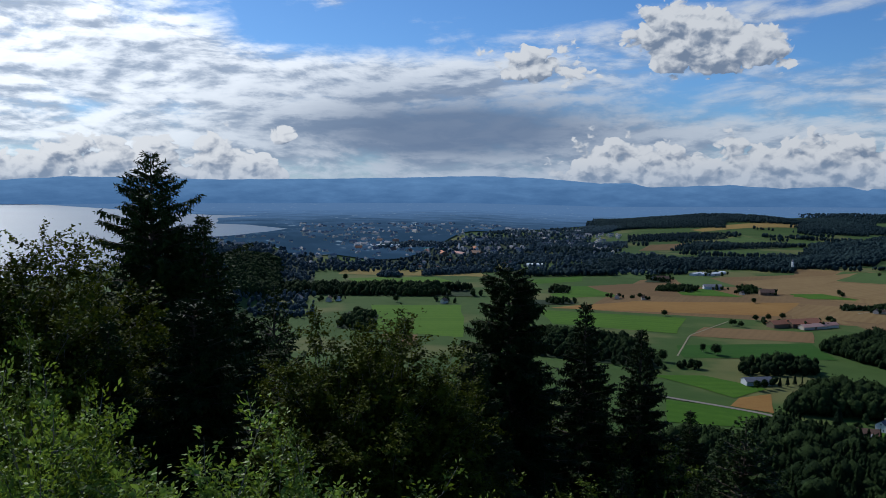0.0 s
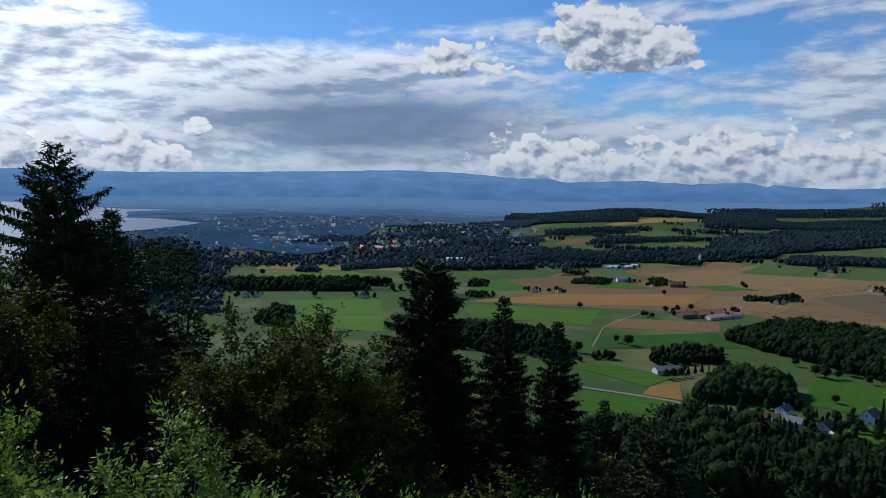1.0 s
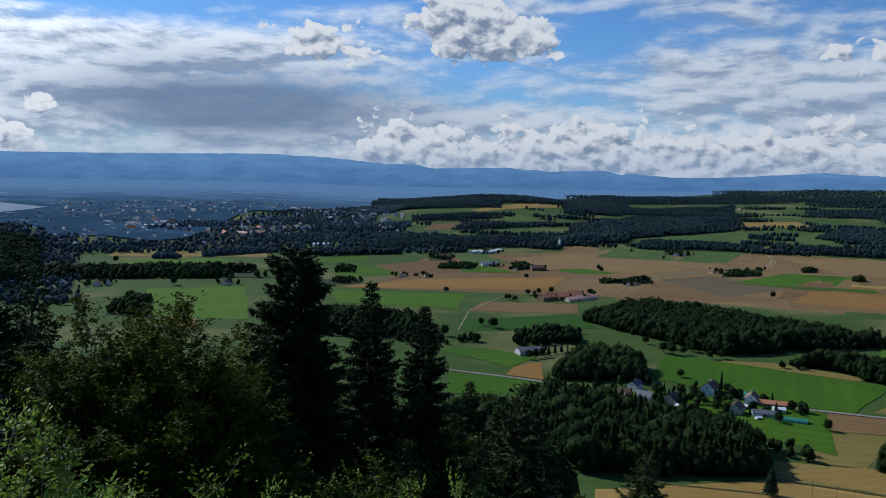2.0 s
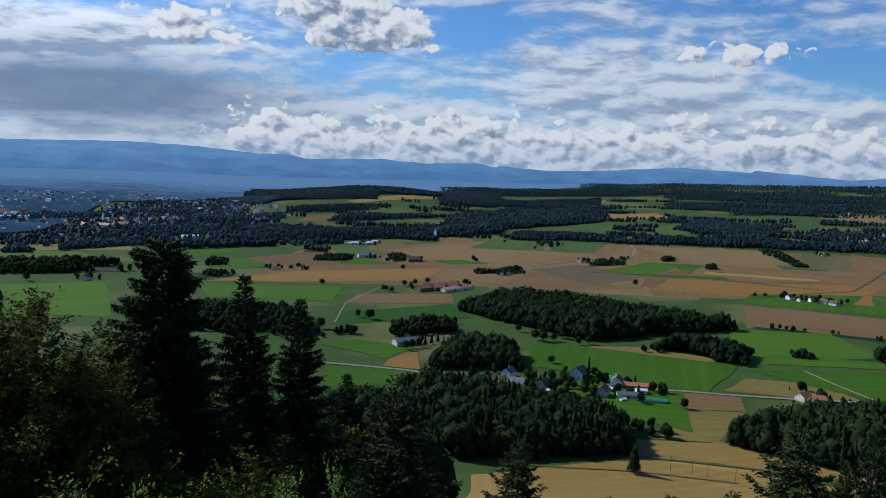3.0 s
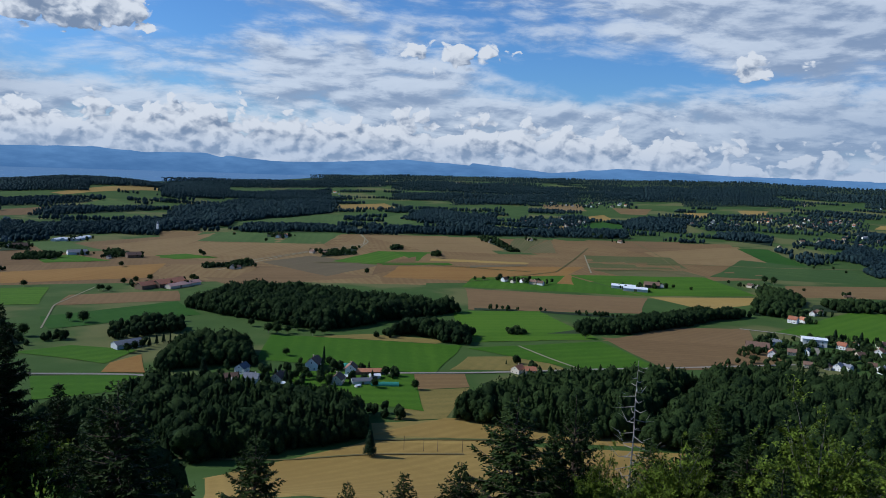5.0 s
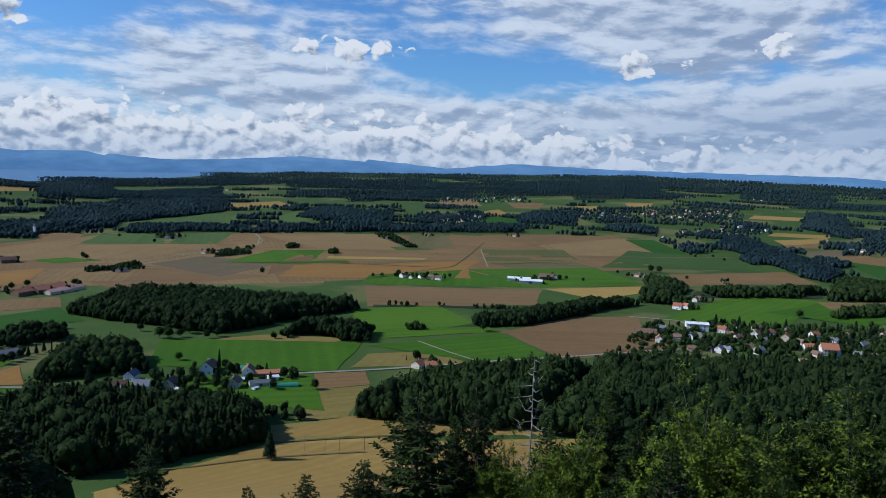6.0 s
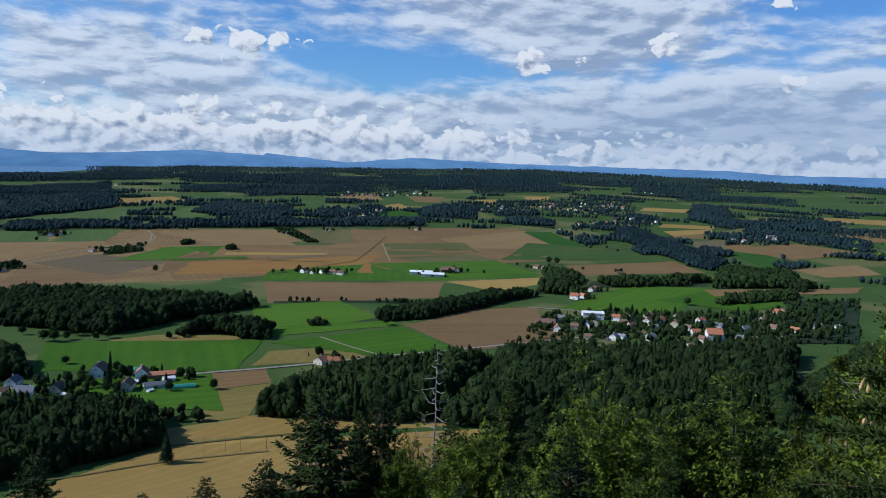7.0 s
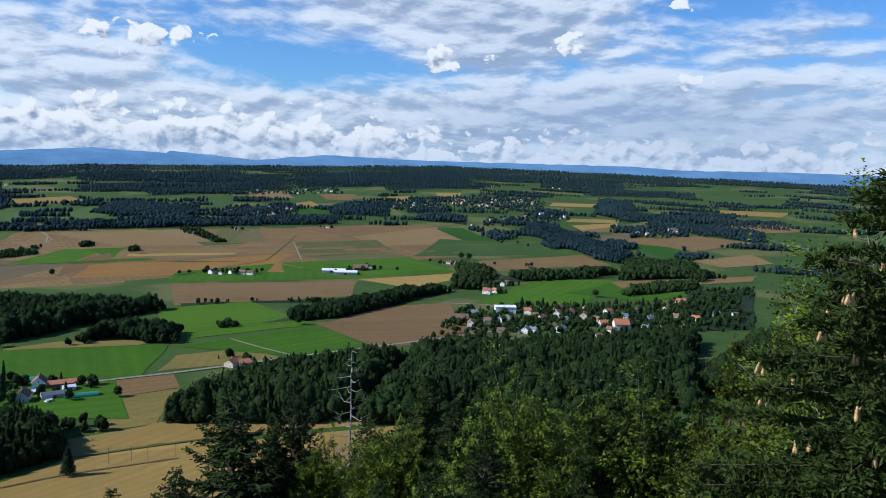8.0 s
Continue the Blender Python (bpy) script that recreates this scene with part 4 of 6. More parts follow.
FAR_HOUSES = {k: gable_house("house", v["label"], 13, 10, 5.0, 4.0, w, r, None) for k, v, w, r in (
    ("white_red", HOUSES["white_red"], "white", "red"), ("white_grey", HOUSES["white_grey"], "white", "grey"), ("white_brown", HOUSES["white_brown"], "white", "brown"),
    ("cream_brown", HOUSES["cream_brown"], "cream", "brown"), ("cream_red", HOUSES["cream_red"], "cream", "red"))}
HOUSE_RNG = np.random.default_rng(5)
for k, ob in enumerate([*HOUSES.values(), *FAR_HOUSES.values()]):
    # the first of each kind stands among the far houses of the town
    x, y = -170 + 34 * (k % 8), 1560 + 55 * (k // 8)
    ob.matrix_basis = pose(x, y, hgt(x, y), 0, 0, 20 * k)


def place_house(kind, x, y, size=1.0, turn=None):
    """A house on the land; turn is its long side's angle from the line of sight's normal, in radians."""
    a = math.atan2(y, x) - math.pi / 2
    a += turn if turn is not None else HOUSE_RNG.choice([0.2, 0.9, 1.4, -0.5]) + HOUSE_RNG.uniform(-0.2, 0.2)
    if kind in ("white_red", "white_grey", "white_brown", "cream_brown", "cream_red") and turn is None:
        size *= 0.64 * HOUSE_RNG.uniform(0.92, 1.08)
    if math.hypot(x, y) < 1700 and kind not in ("tower", "tunnel", "dome"):
        for i in range(5 if math.hypot(x, y) > 800 else 2):
            b, r = HOUSE_RNG.uniform(0, 6.28), HOUSE_RNG.uniform(9, 26) * size
            GROVE.append((x + r * math.cos(b) + (12 if x < 900 else 8) * x / math.hypot(x, y), y + r * math.sin(b) + 10 * y / math.hypot(x, y), HOUSE_RNG.uniform(4, 8.5)))
    m = pose(x, y, hgt(x, y) + 0.15, 0, 0, math.degrees(a)) @ Matrix.Diagonal((size, size, size, 1))
    return copy_thing(FAR_HOUSES[kind] if kind in FAR_HOUSES and math.hypot(x, y) > 1000 else HOUSES[kind], m)


GROVE = []
VILLAGE_RNG = np.random.default_rng(8)


def village(n, kind, a, b, c, d):
    """Houses strewn over a patch between its ends, with garden trees between them."""
    a, b, c, d = (Vector(p) for p in (a, b, c, d))
    mid = (a + b) / 2
    kinds = ["white_red", "cream_red", "cream_brown", "white_red"] if kind == "red" else ["white_red", "white_grey", "cream_brown", "white_brown", "cream_brown"]
    spots = []
    for i in range(n if kind != "garden" else 0):
        u, v = VILLAGE_RNG.uniform(-1, 1), VILLAGE_RNG.uniform(-1, 1)
        p = mid + (b - a) / 2 * u + (d - c) / 2 * v * math.sqrt(max(0.05, 1 - 0.8 * u * u))
        place_house(kinds[VILLAGE_RNG.integers(0, len(kinds))], p.x, p.y)
    for i in range(int(n * (26 if kind == "garden" else 10))):
        u, v = VILLAGE_RNG.uniform(-1.15, 1.15), VILLAGE_RNG.uniform(-1.3, 1.3)
        p = mid + (b - a) / 2 * u + (d - c) / 2 * v
        spots.append((p.x, p.y, VILLAGE_RNG.uniform(5, 11)))
    if kind == "garden":
        spots = [(px, py, h * 0.8) for px, py, h in spots]
    vs, fs = plant(spots, VILLAGE_RNG, 0.12, 2 if kind == "garden" else 0)
    tagged(new("garden_trees", raw_mesh("garden_trees", vs, fs, LEAF_WOOD if kind == "garden" else LEAF_FAR_HAZE, True)), "dark green garden trees between village houses", "trees", kind="stuff")


def make_town():
    """The far town on the lake shore: small gabled houses and trees, too many to count."""
    rng = np.random.default_rng(21)
    walls, roofs = ([], []), ([], [])
    spots = []
    while len(walls[0]) < 520 * 10:
        az, r = rng.uniform(-17, 13), rng.uniform(1400, 2230)
        if r < 1480 + 10 * az or noise.noise(Vector((az * 0.35, r * 0.006, 2))) < -0.18:
            continue
        x, y = r * math.sin(radians(az)), r * math.cos(radians(az))
        if az < -10.5 and r > 1700:
            continue
        w, d, h, t = rng.uniform(4, 7.5), rng.uniform(3.5, 5), rng.uniform(3, 5), rng.uniform(0, 3.14)
        if rng.random() < 0.06:
            w, h = w * 2.4, h * 1.5
        z, ca, sa = hgt(x, y) - 1, math.cos(t), math.sin(t)
        pts = [(-w, -d, 0), (w, -d, 0), (w, d, 0), (-w, d, 0), (-w, -d, h), (w, -d, h), (w, d, h), (-w, d, h), (-w, 0, h + d * 0.7), (w, 0, h + d * 0.7)]
        pts = [(x + (px * ca - py * sa) / 1.5, y + (px * sa + py * ca) / 1.5, z + pz) for px, py, pz in pts]
        o = len(walls[0])
        walls[0].extend(pts)
        walls[1].extend([(o, o + 1, o + 5), (o, o + 5, o + 4), (o + 2, o + 3, o + 7), (o + 2, o + 7, o + 6), (o + 1, o + 2, o + 6), (o + 1, o + 6, o + 5), (o + 5, o + 6, o + 9), (o + 3, o, o + 4), (o + 3, o + 4, o + 7), (o + 4, o + 8, o + 7)])
        q = len(roofs[0])
        roofs[0].extend((px, py, pz + 0.1) for px, py, pz in (pts[4], pts[5], pts[6], pts[7], pts[8], pts[9]))
        roofs[1].extend([(q, q + 1, q + 5), (q, q + 5, q + 4), (q + 2, q + 3, q + 4), (q + 2, q + 4, q + 5)])
    for i in range(6500):
        az, r = rng.uniform(-18, 16), rng.uniform(1330, 2350)
        if az < -10.5 and r > 1750 or az > 11 and r > 1700:
            continue
        if r > 1480 * (0.98 + max(0.0, (az + 3) * 0.049)):
            continue
        spots.append((r * math.sin(radians(az)), r * math.cos(radians(az)), rng.uniform(5, 10)))
    for i in range(1500):
        az, r = rng.uniform(-22, -9.5), rng.uniform(880, 1500)
        if noise.noise(Vector((az * 0.3, r * 0.008, 6))) > -0.25:
            spots.append((r * math.sin(radians(az)), r * math.cos(radians(az)), rng.uniform(5, 9)))
    town = tagged(new("town"), "far town of many small pale houses on the lake shore", "town", kind="stuff")
    part("town_walls", raw_mesh("town_walls", *walls, PLAIN["cream"]), town)
    part("town_roofs", raw_mesh("town_roofs", *roofs, PLAIN["grey"]), town)
    vs, fs = plant(spots, rng, 0.05, 0)
    tagged(new("town_trees", raw_mesh("town_trees", vs, fs, LEAF_TOWN_HAZE, True)), "dark trees between the houses of the far town", "trees", kind="stuff")


make_town()
# the same dark floor under trees on the town side, shade painted in
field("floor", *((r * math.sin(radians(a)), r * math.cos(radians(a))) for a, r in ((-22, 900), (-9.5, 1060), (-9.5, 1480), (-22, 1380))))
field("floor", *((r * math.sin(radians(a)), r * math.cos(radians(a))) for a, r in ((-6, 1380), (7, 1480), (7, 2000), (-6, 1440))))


def inside(p, quad):
    turns = [(quad[(i + 1) % 4] - quad[i]).cross(p - quad[i]) for i in range(4)]
    return all(t > 0 for t in turns) or all(t < 0 for t in turns)


def hedges():
    """Copses and belts over the rise, off the fields, and the wooded skyline."""
    rng = np.random.default_rng(55)
    spots = []
    for i in range(330):
        az, r = rng.uniform(8, 104), 1280 * (3.3 ** rng.uniform(0, 1))
        if az < 16 and r > 1750 or az < 36 and r > 2750:
            continue
        c = Vector((r * math.sin(radians(az)), r * math.cos(radians(az))))
        a = math.atan2(c.y, c.x) + math.pi / 2 + rng.normal(0, 0.22)
        ln, wd = rng.uniform(30, 230) * (0.5 + r / 2400), rng.uniform(6, 60)
        step = 6.5 + r / 900
        for p in np.arange(-ln / 2, ln / 2, step):
            for q in np.arange(-wd / 2, wd / 2, step):
                taper = 1 - (2 * p / ln) ** 2
                if abs(q) > wd / 2 * taper * rng.uniform(0.6, 1.2):
                    continue
                o = c + Vector((math.cos(a), math.sin(a))) * (p + rng.uniform(-3, 3)) + Vector((-math.sin(a), math.cos(a))) * (q + rng.uniform(-3, 3))
                if not any(inside(o, f) for f in FIELD_QUADS):
                    spots.append((o.x, o.y, rng.uniform(7, 13)))
    for az in np.arange(35, 112, 0.13):
        for r in (4150, 4260, 4370, 4480, 4590, 4690):
            if rng.random() < 0.93:
                a, d = az + rng.uniform(-0.1, 0.1), r + rng.uniform(-60, 60)
                spots.append((d * math.sin(radians(a)), d * math.cos(radians(a)), rng.uniform(9, 12) + 6 * noise.noise(Vector((a * 0.4, 0, 0)))))
    # dark floor ring under the skyline trees, shade painted in
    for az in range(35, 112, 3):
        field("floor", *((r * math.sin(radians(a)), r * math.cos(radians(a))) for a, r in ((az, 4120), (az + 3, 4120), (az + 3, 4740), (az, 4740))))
    vs, fs = plant(spots, rng, 0.06, 0)
    tagged(new("hedgerows", raw_mesh("hedgerows", vs, fs, LEAF_FAR_HAZE, True)), "dark belts of trees and copses over far farmland", "hedgerow", kind="stuff")


hedges()

# ---- single trees of the plain ----


def tube_into(vs, fs, pts, radii, sides=6):
    """A tapered tube along points, added to lists."""
    o = len(vs)
    for i, p in enumerate(pts):
        d = (pts[min(i + 1, len(pts) - 1)] - pts[max(i - 1, 0)]).normalized()
        a = d.orthogonal().normalized()
        b = d.cross(a)
        for k in range(sides):
            t = 2 * math.pi * k / sides
            vs.append(p + (a * math.cos(t) + b * math.sin(t)) * radii[i])
    for i in range(len(pts) - 1):
        for k in range(sides):
            m = (k + 1) % sides
            fs.append((o + i * sides + k, o + i * sides + m, o + (i + 1) * sides + m, o + (i + 1) * sides + k))


def trunk_mesh(h, r, mat, limbs=4, rng=None):
    vs, fs = [], []
    tube_into(vs, fs, [Vector((0, 0, -0.6)), Vector((0.02 * h, 0, h * 0.3)), Vector((0, 0.02 * h, h * 0.7))], [r, r * 0.7, r * 0.25])
    for i in range(limbs):
        a = i * 2.4
        s = Vector((0.01 * h, 0, h * (0.25 + 0.07 * i)))
        tube_into(vs, fs, [s, s + Vector((math.cos(a), math.sin(a), 0.9)) * h * 0.12, s + Vector((math.cos(a), math.sin(a), 1.2)) * h * 0.22], [r * 0.4, r * 0.25, r * 0.08], 5)
    return raw_mesh("trunk", vs, fs, mat, True)


def field_tree_kind(kind, seed):
    rng = np.random.default_rng(seed)
    if kind == "broad":
        root = tagged(new("field_tree"), "round dark green broadleaved tree in open land", "tree")
        me = trunk_mesh(1.0, 0.035, GREY_BARK)
        core, cf = lumpy_core(rng, 3, 1.05)
        core = core * 0.36
        pick = core[rng.integers(0, len(core), 900)] * rng.uniform(0.75, 1.14, (900, 1))
        tv, tf = leaf_tris(rng, pick, 0.035)
        v = np.concatenate([core * 0.8, tv])
        v[:, 2] += 0.6
        crown = raw_mesh("crown", v, np.concatenate([cf, tf + len(core)]), LEAF_WOOD)
    else:
        slim = 0.45 if kind == "cypress" else 1.0
        root = tagged(new("cypress" if kind == "cypress" else "spruce_tree"), "tall slim dark conifer" if kind == "cypress" else "dark green spruce with a pointed top", "tree")
        me = trunk_mesh(1.0, 0.02, BARK, 0)
        v, f = wood_tree(rng, True, 2)
        n = 700
        z = rng.uniform(0.1, 0.97, n)
        a = rng.uniform(0, 6.28, n)
        rr = (0.19 * (1 - z) ** 0.8 + 0.01) * rng.uniform(0.7, 1.15, n)
        tv, tf = leaf_tris(rng, np.stack([rr * np.cos(a), rr * np.sin(a), z], 1), 0.03)
        v = np.concatenate([v, tv])
        v[:, :2] *= slim * 1.25
        crown = raw_mesh("crown", v, np.concatenate([f, tf + len(v) - len(tv)]), LEAF_CONIFER)
    part("trunk", me, root), part("crown", crown, root)
    return root


FIELD_TREES = {(k, i): field_tree_kind(k, 40 + i) for k in ("broad", "spruce", "cypress") for i in range(3 if k != "cypress" else 1)}
TREE_RNG = np.random.default_rng(3)
for k, ob in enumerate(FIELD_TREES.values()):
    x, y = 232 + 7 * k, 560 + 3 * k
    ob.matrix_basis = pose(x, y, hgt(x, y), 0, 0, 30 * k) @ Matrix.Diagonal((7, 7, 8, 1))


def field_tree(kind, h, x, y):
    ob = FIELD_TREES[kind, 0 if kind == "cypress" else int(TREE_RNG.integers(0, 3))]
    w = h * TREE_RNG.uniform(0.9, 1.15)
    made = copy_thing(ob, Matrix.Identity(4))
    made.matrix_basis = pose(x, y, hgt(x, y), 0, 0, TREE_RNG.uniform(0, 360)) @ Matrix.Diagonal((w, w, h * TREE_RNG.uniform(0.9, 1.1), 1))


# single trees and hedgerow trees of the plain
field_tree("broad", 9, *(546, 1056))
field_tree("broad", 9, *(645, 789))
field_tree("broad", 9, *(881, 992))
field_tree("broad", 9, *(576, 392))
field_tree("broad", 9, *(889, 194))
field_tree("broad", 10, *(558, 945))
field_tree("broad", 7, *(427, 847))
field_tree("broad", 7, *(729, 1172))
field_tree("broad", 7, *(323, 488))
field_tree("broad", 7, *(726, 1277))
field_tree("broad", 7, *(343, 365))
field_tree("broad", 7, *(1122, 1191))
field_tree("broad", 13, *(859, 876))
field_tree("spruce", 13, *(239, 285))
field_tree("cypress", 18, *(305, 417))
field_tree("spruce", 16, *(244, 466))
field_tree("broad", 6, *(719, 1013))
field_tree("broad", 6, *(726, 980))
field_tree("broad", 6, *(788, 1028))
field_tree("broad", 6, *(771, 977))
field_tree("broad", 6, *(820, 1026))
field_tree("broad", 6, *(514, 932))
field_tree("broad", 6, *(548, 906))
field_tree("broad", 6, *(739, 681))
field_tree("broad", 6, *(753, 678))
field_tree("broad", 6, *(819, 616))
field_tree("broad", 6, *(934, 503))
field_tree("broad", 6, *(939, 480))
field_tree("broad", 6, *(1053, 483))
field_tree("broad", 6, *(1085, 391))
field_tree("broad", 6, *(1356, 476))
field_tree("broad", 6, *(1382, 454))
field_tree("broad", 6, *(1352, 424))
field_tree("broad", 11, *(1115, 458))
field_tree("broad", 11, *(1113, 444))
field_tree("broad", 11, *(1393, 944))
field_tree("broad", 11, *(1388, 922))
field_tree("broad", 8, *(368, 572))
field_tree("broad", 8, *(366, 551))
field_tree("broad", 8, *(379, 557))
field_tree("broad", 8, *(379, 533))
field_tree("broad", 8, *(389, 532))
field_tree("broad", 8, *(355, 592))
field_tree("broad", 8, *(781, 629))
field_tree("broad", 8, *(778, 671))
field_tree("broad", 7, *(664, 251))
field_tree("broad", 7, *(667, 239))
field_tree("broad", 7, *(692, 224))
field_tree("broad", 7, *(709, 201))
field_tree("broad", 7, *(750, 208))
field_tree("broad", 7, *(736, 181))
field_tree("broad", 7, *(730, 174))
field_tree("broad", 7, *(722, 158))
field_tree("broad", 7, *(778, 173))
field_tree("broad", 7, *(773, 144))
field_tree("broad", 7, *(773, 125))
field_tree("broad", 7, *(733, 122))
field_tree("broad", 7, *(807, 111))
field_tree("broad", 7, *(778, 101))
field_tree("broad", 7, *(823, 101))
field_tree("broad", 7, *(803, 82))
field_tree("broad", 7, *(868, 85))
field_tree("broad", 7, *(815, 155))
field_tree("broad", 7, *(798, 170))
field_tree("broad", 7, *(697, 205))
field_tree("broad", 7, *(674, 223))
field_tree("broad", 7, *(702, 215))
field_tree("broad", 7, *(764, 91))
field_tree("spruce", 11, *(806, 188))
field_tree("spruce", 11, *(825, 145))
field_tree("spruce", 11, *(855, 134))
field_tree("spruce", 11, *(835, 118))
field_tree("spruce", 11, *(735, 166))
field_tree("spruce", 11, *(759, 120))
field_tree("spruce", 11, *(757, 151))
field_tree("spruce", 11, *(861, 99))
field_tree("spruce", 11, *(841, 77))
field_tree("spruce", 11, *(776, 247))
field_tree("spruce", 11, *(789, 228))
field_tree("broad", 7, *(253, 460))
field_tree("broad", 7, *(271, 437))
field_tree("broad", 7, *(286, 426))
field_tree("broad", 7, *(303, 433))
field_tree("broad", 7, *(299, 411))
field_tree("broad", 7, *(304, 407))
field_tree("broad", 7, *(306, 446))
field_tree("broad", 7, *(332, 445))
field_tree("broad", 7, *(324, 384))
field_tree("broad", 7, *(278, 416))
field_tree("broad", 7, *(319, 449))
field_tree("broad", 7, *(348, 401))
field_tree("spruce", 10, *(271, 430))
field_tree("spruce", 10, *(281, 424))
field_tree("spruce", 10, *(280, 435))
field_tree("broad", 8, *(257, 886))
field_tree("broad", 8, *(350, 855))
field_tree("broad", 8, *(365, 857))
field_tree("broad", 8, *(386, 868))
field_tree("broad", 8, *(430, 847))
field_tree("broad", 8, *(543, 1041))
field_tree("broad", 8, *(401, 987))
field_tree("broad", 7, *(237, 1030))
field_tree("broad", 7, *(251, 1017))
field_tree("broad", 7, *(265, 1032))
field_tree("broad", 7, *(347, 1088))
field_tree("broad", 7, *(364, 1100))
field_tree("broad", 7, *(403, 1108))
field_tree("broad", 7, *(422, 1081))
field_tree("broad", 7, *(317, 829))
field_tree("broad", 7, *(319, 817))
field_tree("broad", 7, *(312, 826))
field_tree("broad", 7, *(-45, 796))
field_tree("broad", 7, *(527, 928))
field_tree("broad", 7, *(550, 947))
field_tree("broad", 11, *(-154, 1218))
field_tree("broad", 11, *(-60, 987))
field_tree("broad", 11, *(189, 654))
field_tree("broad", 11, *(244, 680))
field_tree("broad", 8, *(141, 700))
field_tree("broad", 8, *(173, 686))
field_tree("broad", 8, *(144, 674))
field_tree("broad", 8, *(236, 691))
field_tree("broad", 8, *(209, 627))
field_tree("broad", 10, *(377, 576))
field_tree("broad", 10, *(353, 560))
field_tree("broad", 10, *(356, 552))
field_tree("broad", 10, *(379, 561))
field_tree("broad", 10, *(402, 549))
field_tree("broad", 10, *(773, 1187))
# houses of the nearer village
place_house("white_red", 658, 258, 1.0, None)
place_house("white_red", 746, 231, 1.0, None)
place_house("white_red", 768, 226, 0.9, None)
place_house("white_red", 789, 158, 1.0, None)
place_house("white_red", 722, 132, 1.05, 0.3)
place_house("white_red", 765, 192, 1.0, None)
place_house("white_red", 747, 200, 1.1, None)
place_house("white_red", 727, 149, 1.0, None)
place_house("white_grey", 704, 273, 1.0, None)
place_house("white_grey", 693, 242, 0.9, None)
place_house("white_grey", 731, 188, 0.85, None)
place_house("white_grey", 731, 110, 1.0, None)
place_house("white_grey", 778, 114, 1.0, None)
place_house("white_grey", 730, 126, 0.8, None)
place_house("white_grey", 659, 205, 1.0, None)
place_house("white_grey", 680, 178, 1.0, None)
place_house("white_grey", 665, 200, 0.9, None)
place_house("white_grey", 775, 138, 1.0, None)
place_house("cream_brown", 680, 250, 0.9, None)
place_house("cream_brown", 730, 218, 1.0, None)
place_house("cream_brown", 784, 209, 1.05, None)
place_house("cream_brown", 795, 184, 1.0, None)
place_house("cream_brown", 646, 224, 0.8, None)
place_house("cream_brown", 654, 211, 0.75, None)
place_house("cream_brown", 721, 208, 1.0, None)
place_house("cream_brown", 690, 189, 0.9, None)
place_house("cream_brown", 813, 136, 1.0, None)
place_house("cream_brown", 843, 107, 1.0, None)
place_house("cream_brown", 806, 92, 1.0, None)
place_house("cream_brown", 749, 161, 0.8, None)
place_house("cream_brown", 731, 99, 1.0, None)
place_house("cream_brown", 702, 137, 1.0, None)
place_house("cream_red", 755, 175, 1.15, None)
place_house("cream_red", 897, 98, 1.2, None)
place_house("cream_red", 807, 73, 1.0, None)
place_house("hall", 739, 253, 1.0, 0.15)
place_house("barn_brown", 670, 276, 0.8, 0.1)
place_house("white_grey", 839, 55, 1.1, None)
place_house("white_grey", 859, 39, 0.8, None)
place_house("cream_brown", 671, 141, 0.8, None)
place_house("cream_brown", 726, 90, 0.9, None)
place_house("cream_brown", 753, 78, 0.9, None)
# hamlet at the wood and the farms
place_house("barn_brown", 255, 454, 0.55, 0.15)
place_house("white_grey", 273, 466, 1.1, None)
place_house("white_grey", 265, 440, 1.2, None)
place_house("cream_brown", 280, 432, 1.3, None)
place_house("shed", 265, 422, 0.6, 0.2)
place_house("shed", 280, 421, 0.7, -0.3)
place_house("white_brown", 319, 446, 1.35, None)
place_house("white_brown", 324, 452, 1.0, None)
place_house("cream_brown", 310, 406, 0.78, 1.3)
place_house("white_brown", 334, 422, 1.2, None)
place_house("barn_red", 342, 413, 0.5, 0.1)
place_house("barn_grey", 324, 397, 0.5, 0.15)
place_house("shed", 316, 392, 0.45, None)
place_house("tunnel", 333, 384, 0.72, 0.05)
place_house("dome", 335, 439, 0.8, None)
place_house("dome", 339, 434, 0.8, None)
place_house("barn_brown", 288, 441, 0.4, 0.9)
place_house("white_grey", 251, 440, 0.9, None)
place_house("shed", 323, 412, 0.7, 0.1)
place_house("shed", 339, 402, 0.8, 0.2)
field_tree("cypress", 13, *(243, 464))
field_tree("cypress", 15, *(329, 448))
for tree_h, tree_x, tree_y in ((7, 303, 440), (6, 300, 425), (5, 311, 424), (6, 283, 414), (5, 301, 404), (6, 258, 432), (5, 271, 428), (7, 293, 430), (4, 318, 428), (5, 345, 425)):
    field_tree("broad", tree_h, tree_x, tree_y)
place_house("cream_red", 435, 353, 1.0, None)
place_house("cream_red", 441, 346, 0.9, None)
place_house("white_brown", 771, 657, 1.0, None)
place_house("white_brown", 785, 637, 0.9, None)
place_house("white_brown", 791, 613, 0.9, None)
place_house("white_brown", 931, 518, 0.8, None)
place_house("cream_brown", 772, 643, 0.8, None)
place_house("cream_brown", 788, 623, 1.0, None)
place_house("cream_brown", 515, 908, 0.9, None)
place_house("cream_brown", 523, 908, 0.8, None)
place_house("barn_white", 872, 540, 1.0, 0.0)
place_house("barn_white", 867, 519, 1.0, 0.0)
place_house("barn_brown", 915, 524, 0.8, 0.2)
place_house("barn_brown", 1091, 338, 0.35, 0.3)
place_house("cream_brown", 785, 1218, 1.1, None)
place_house("cream_brown", 712, 1009, 1.0, None)
place_house("cream_brown", 724, 991, 0.9, None)
place_house("cream_brown", 750, 999, 0.9, None)
place_house("cream_brown", 1050, 450, 1.0, None)
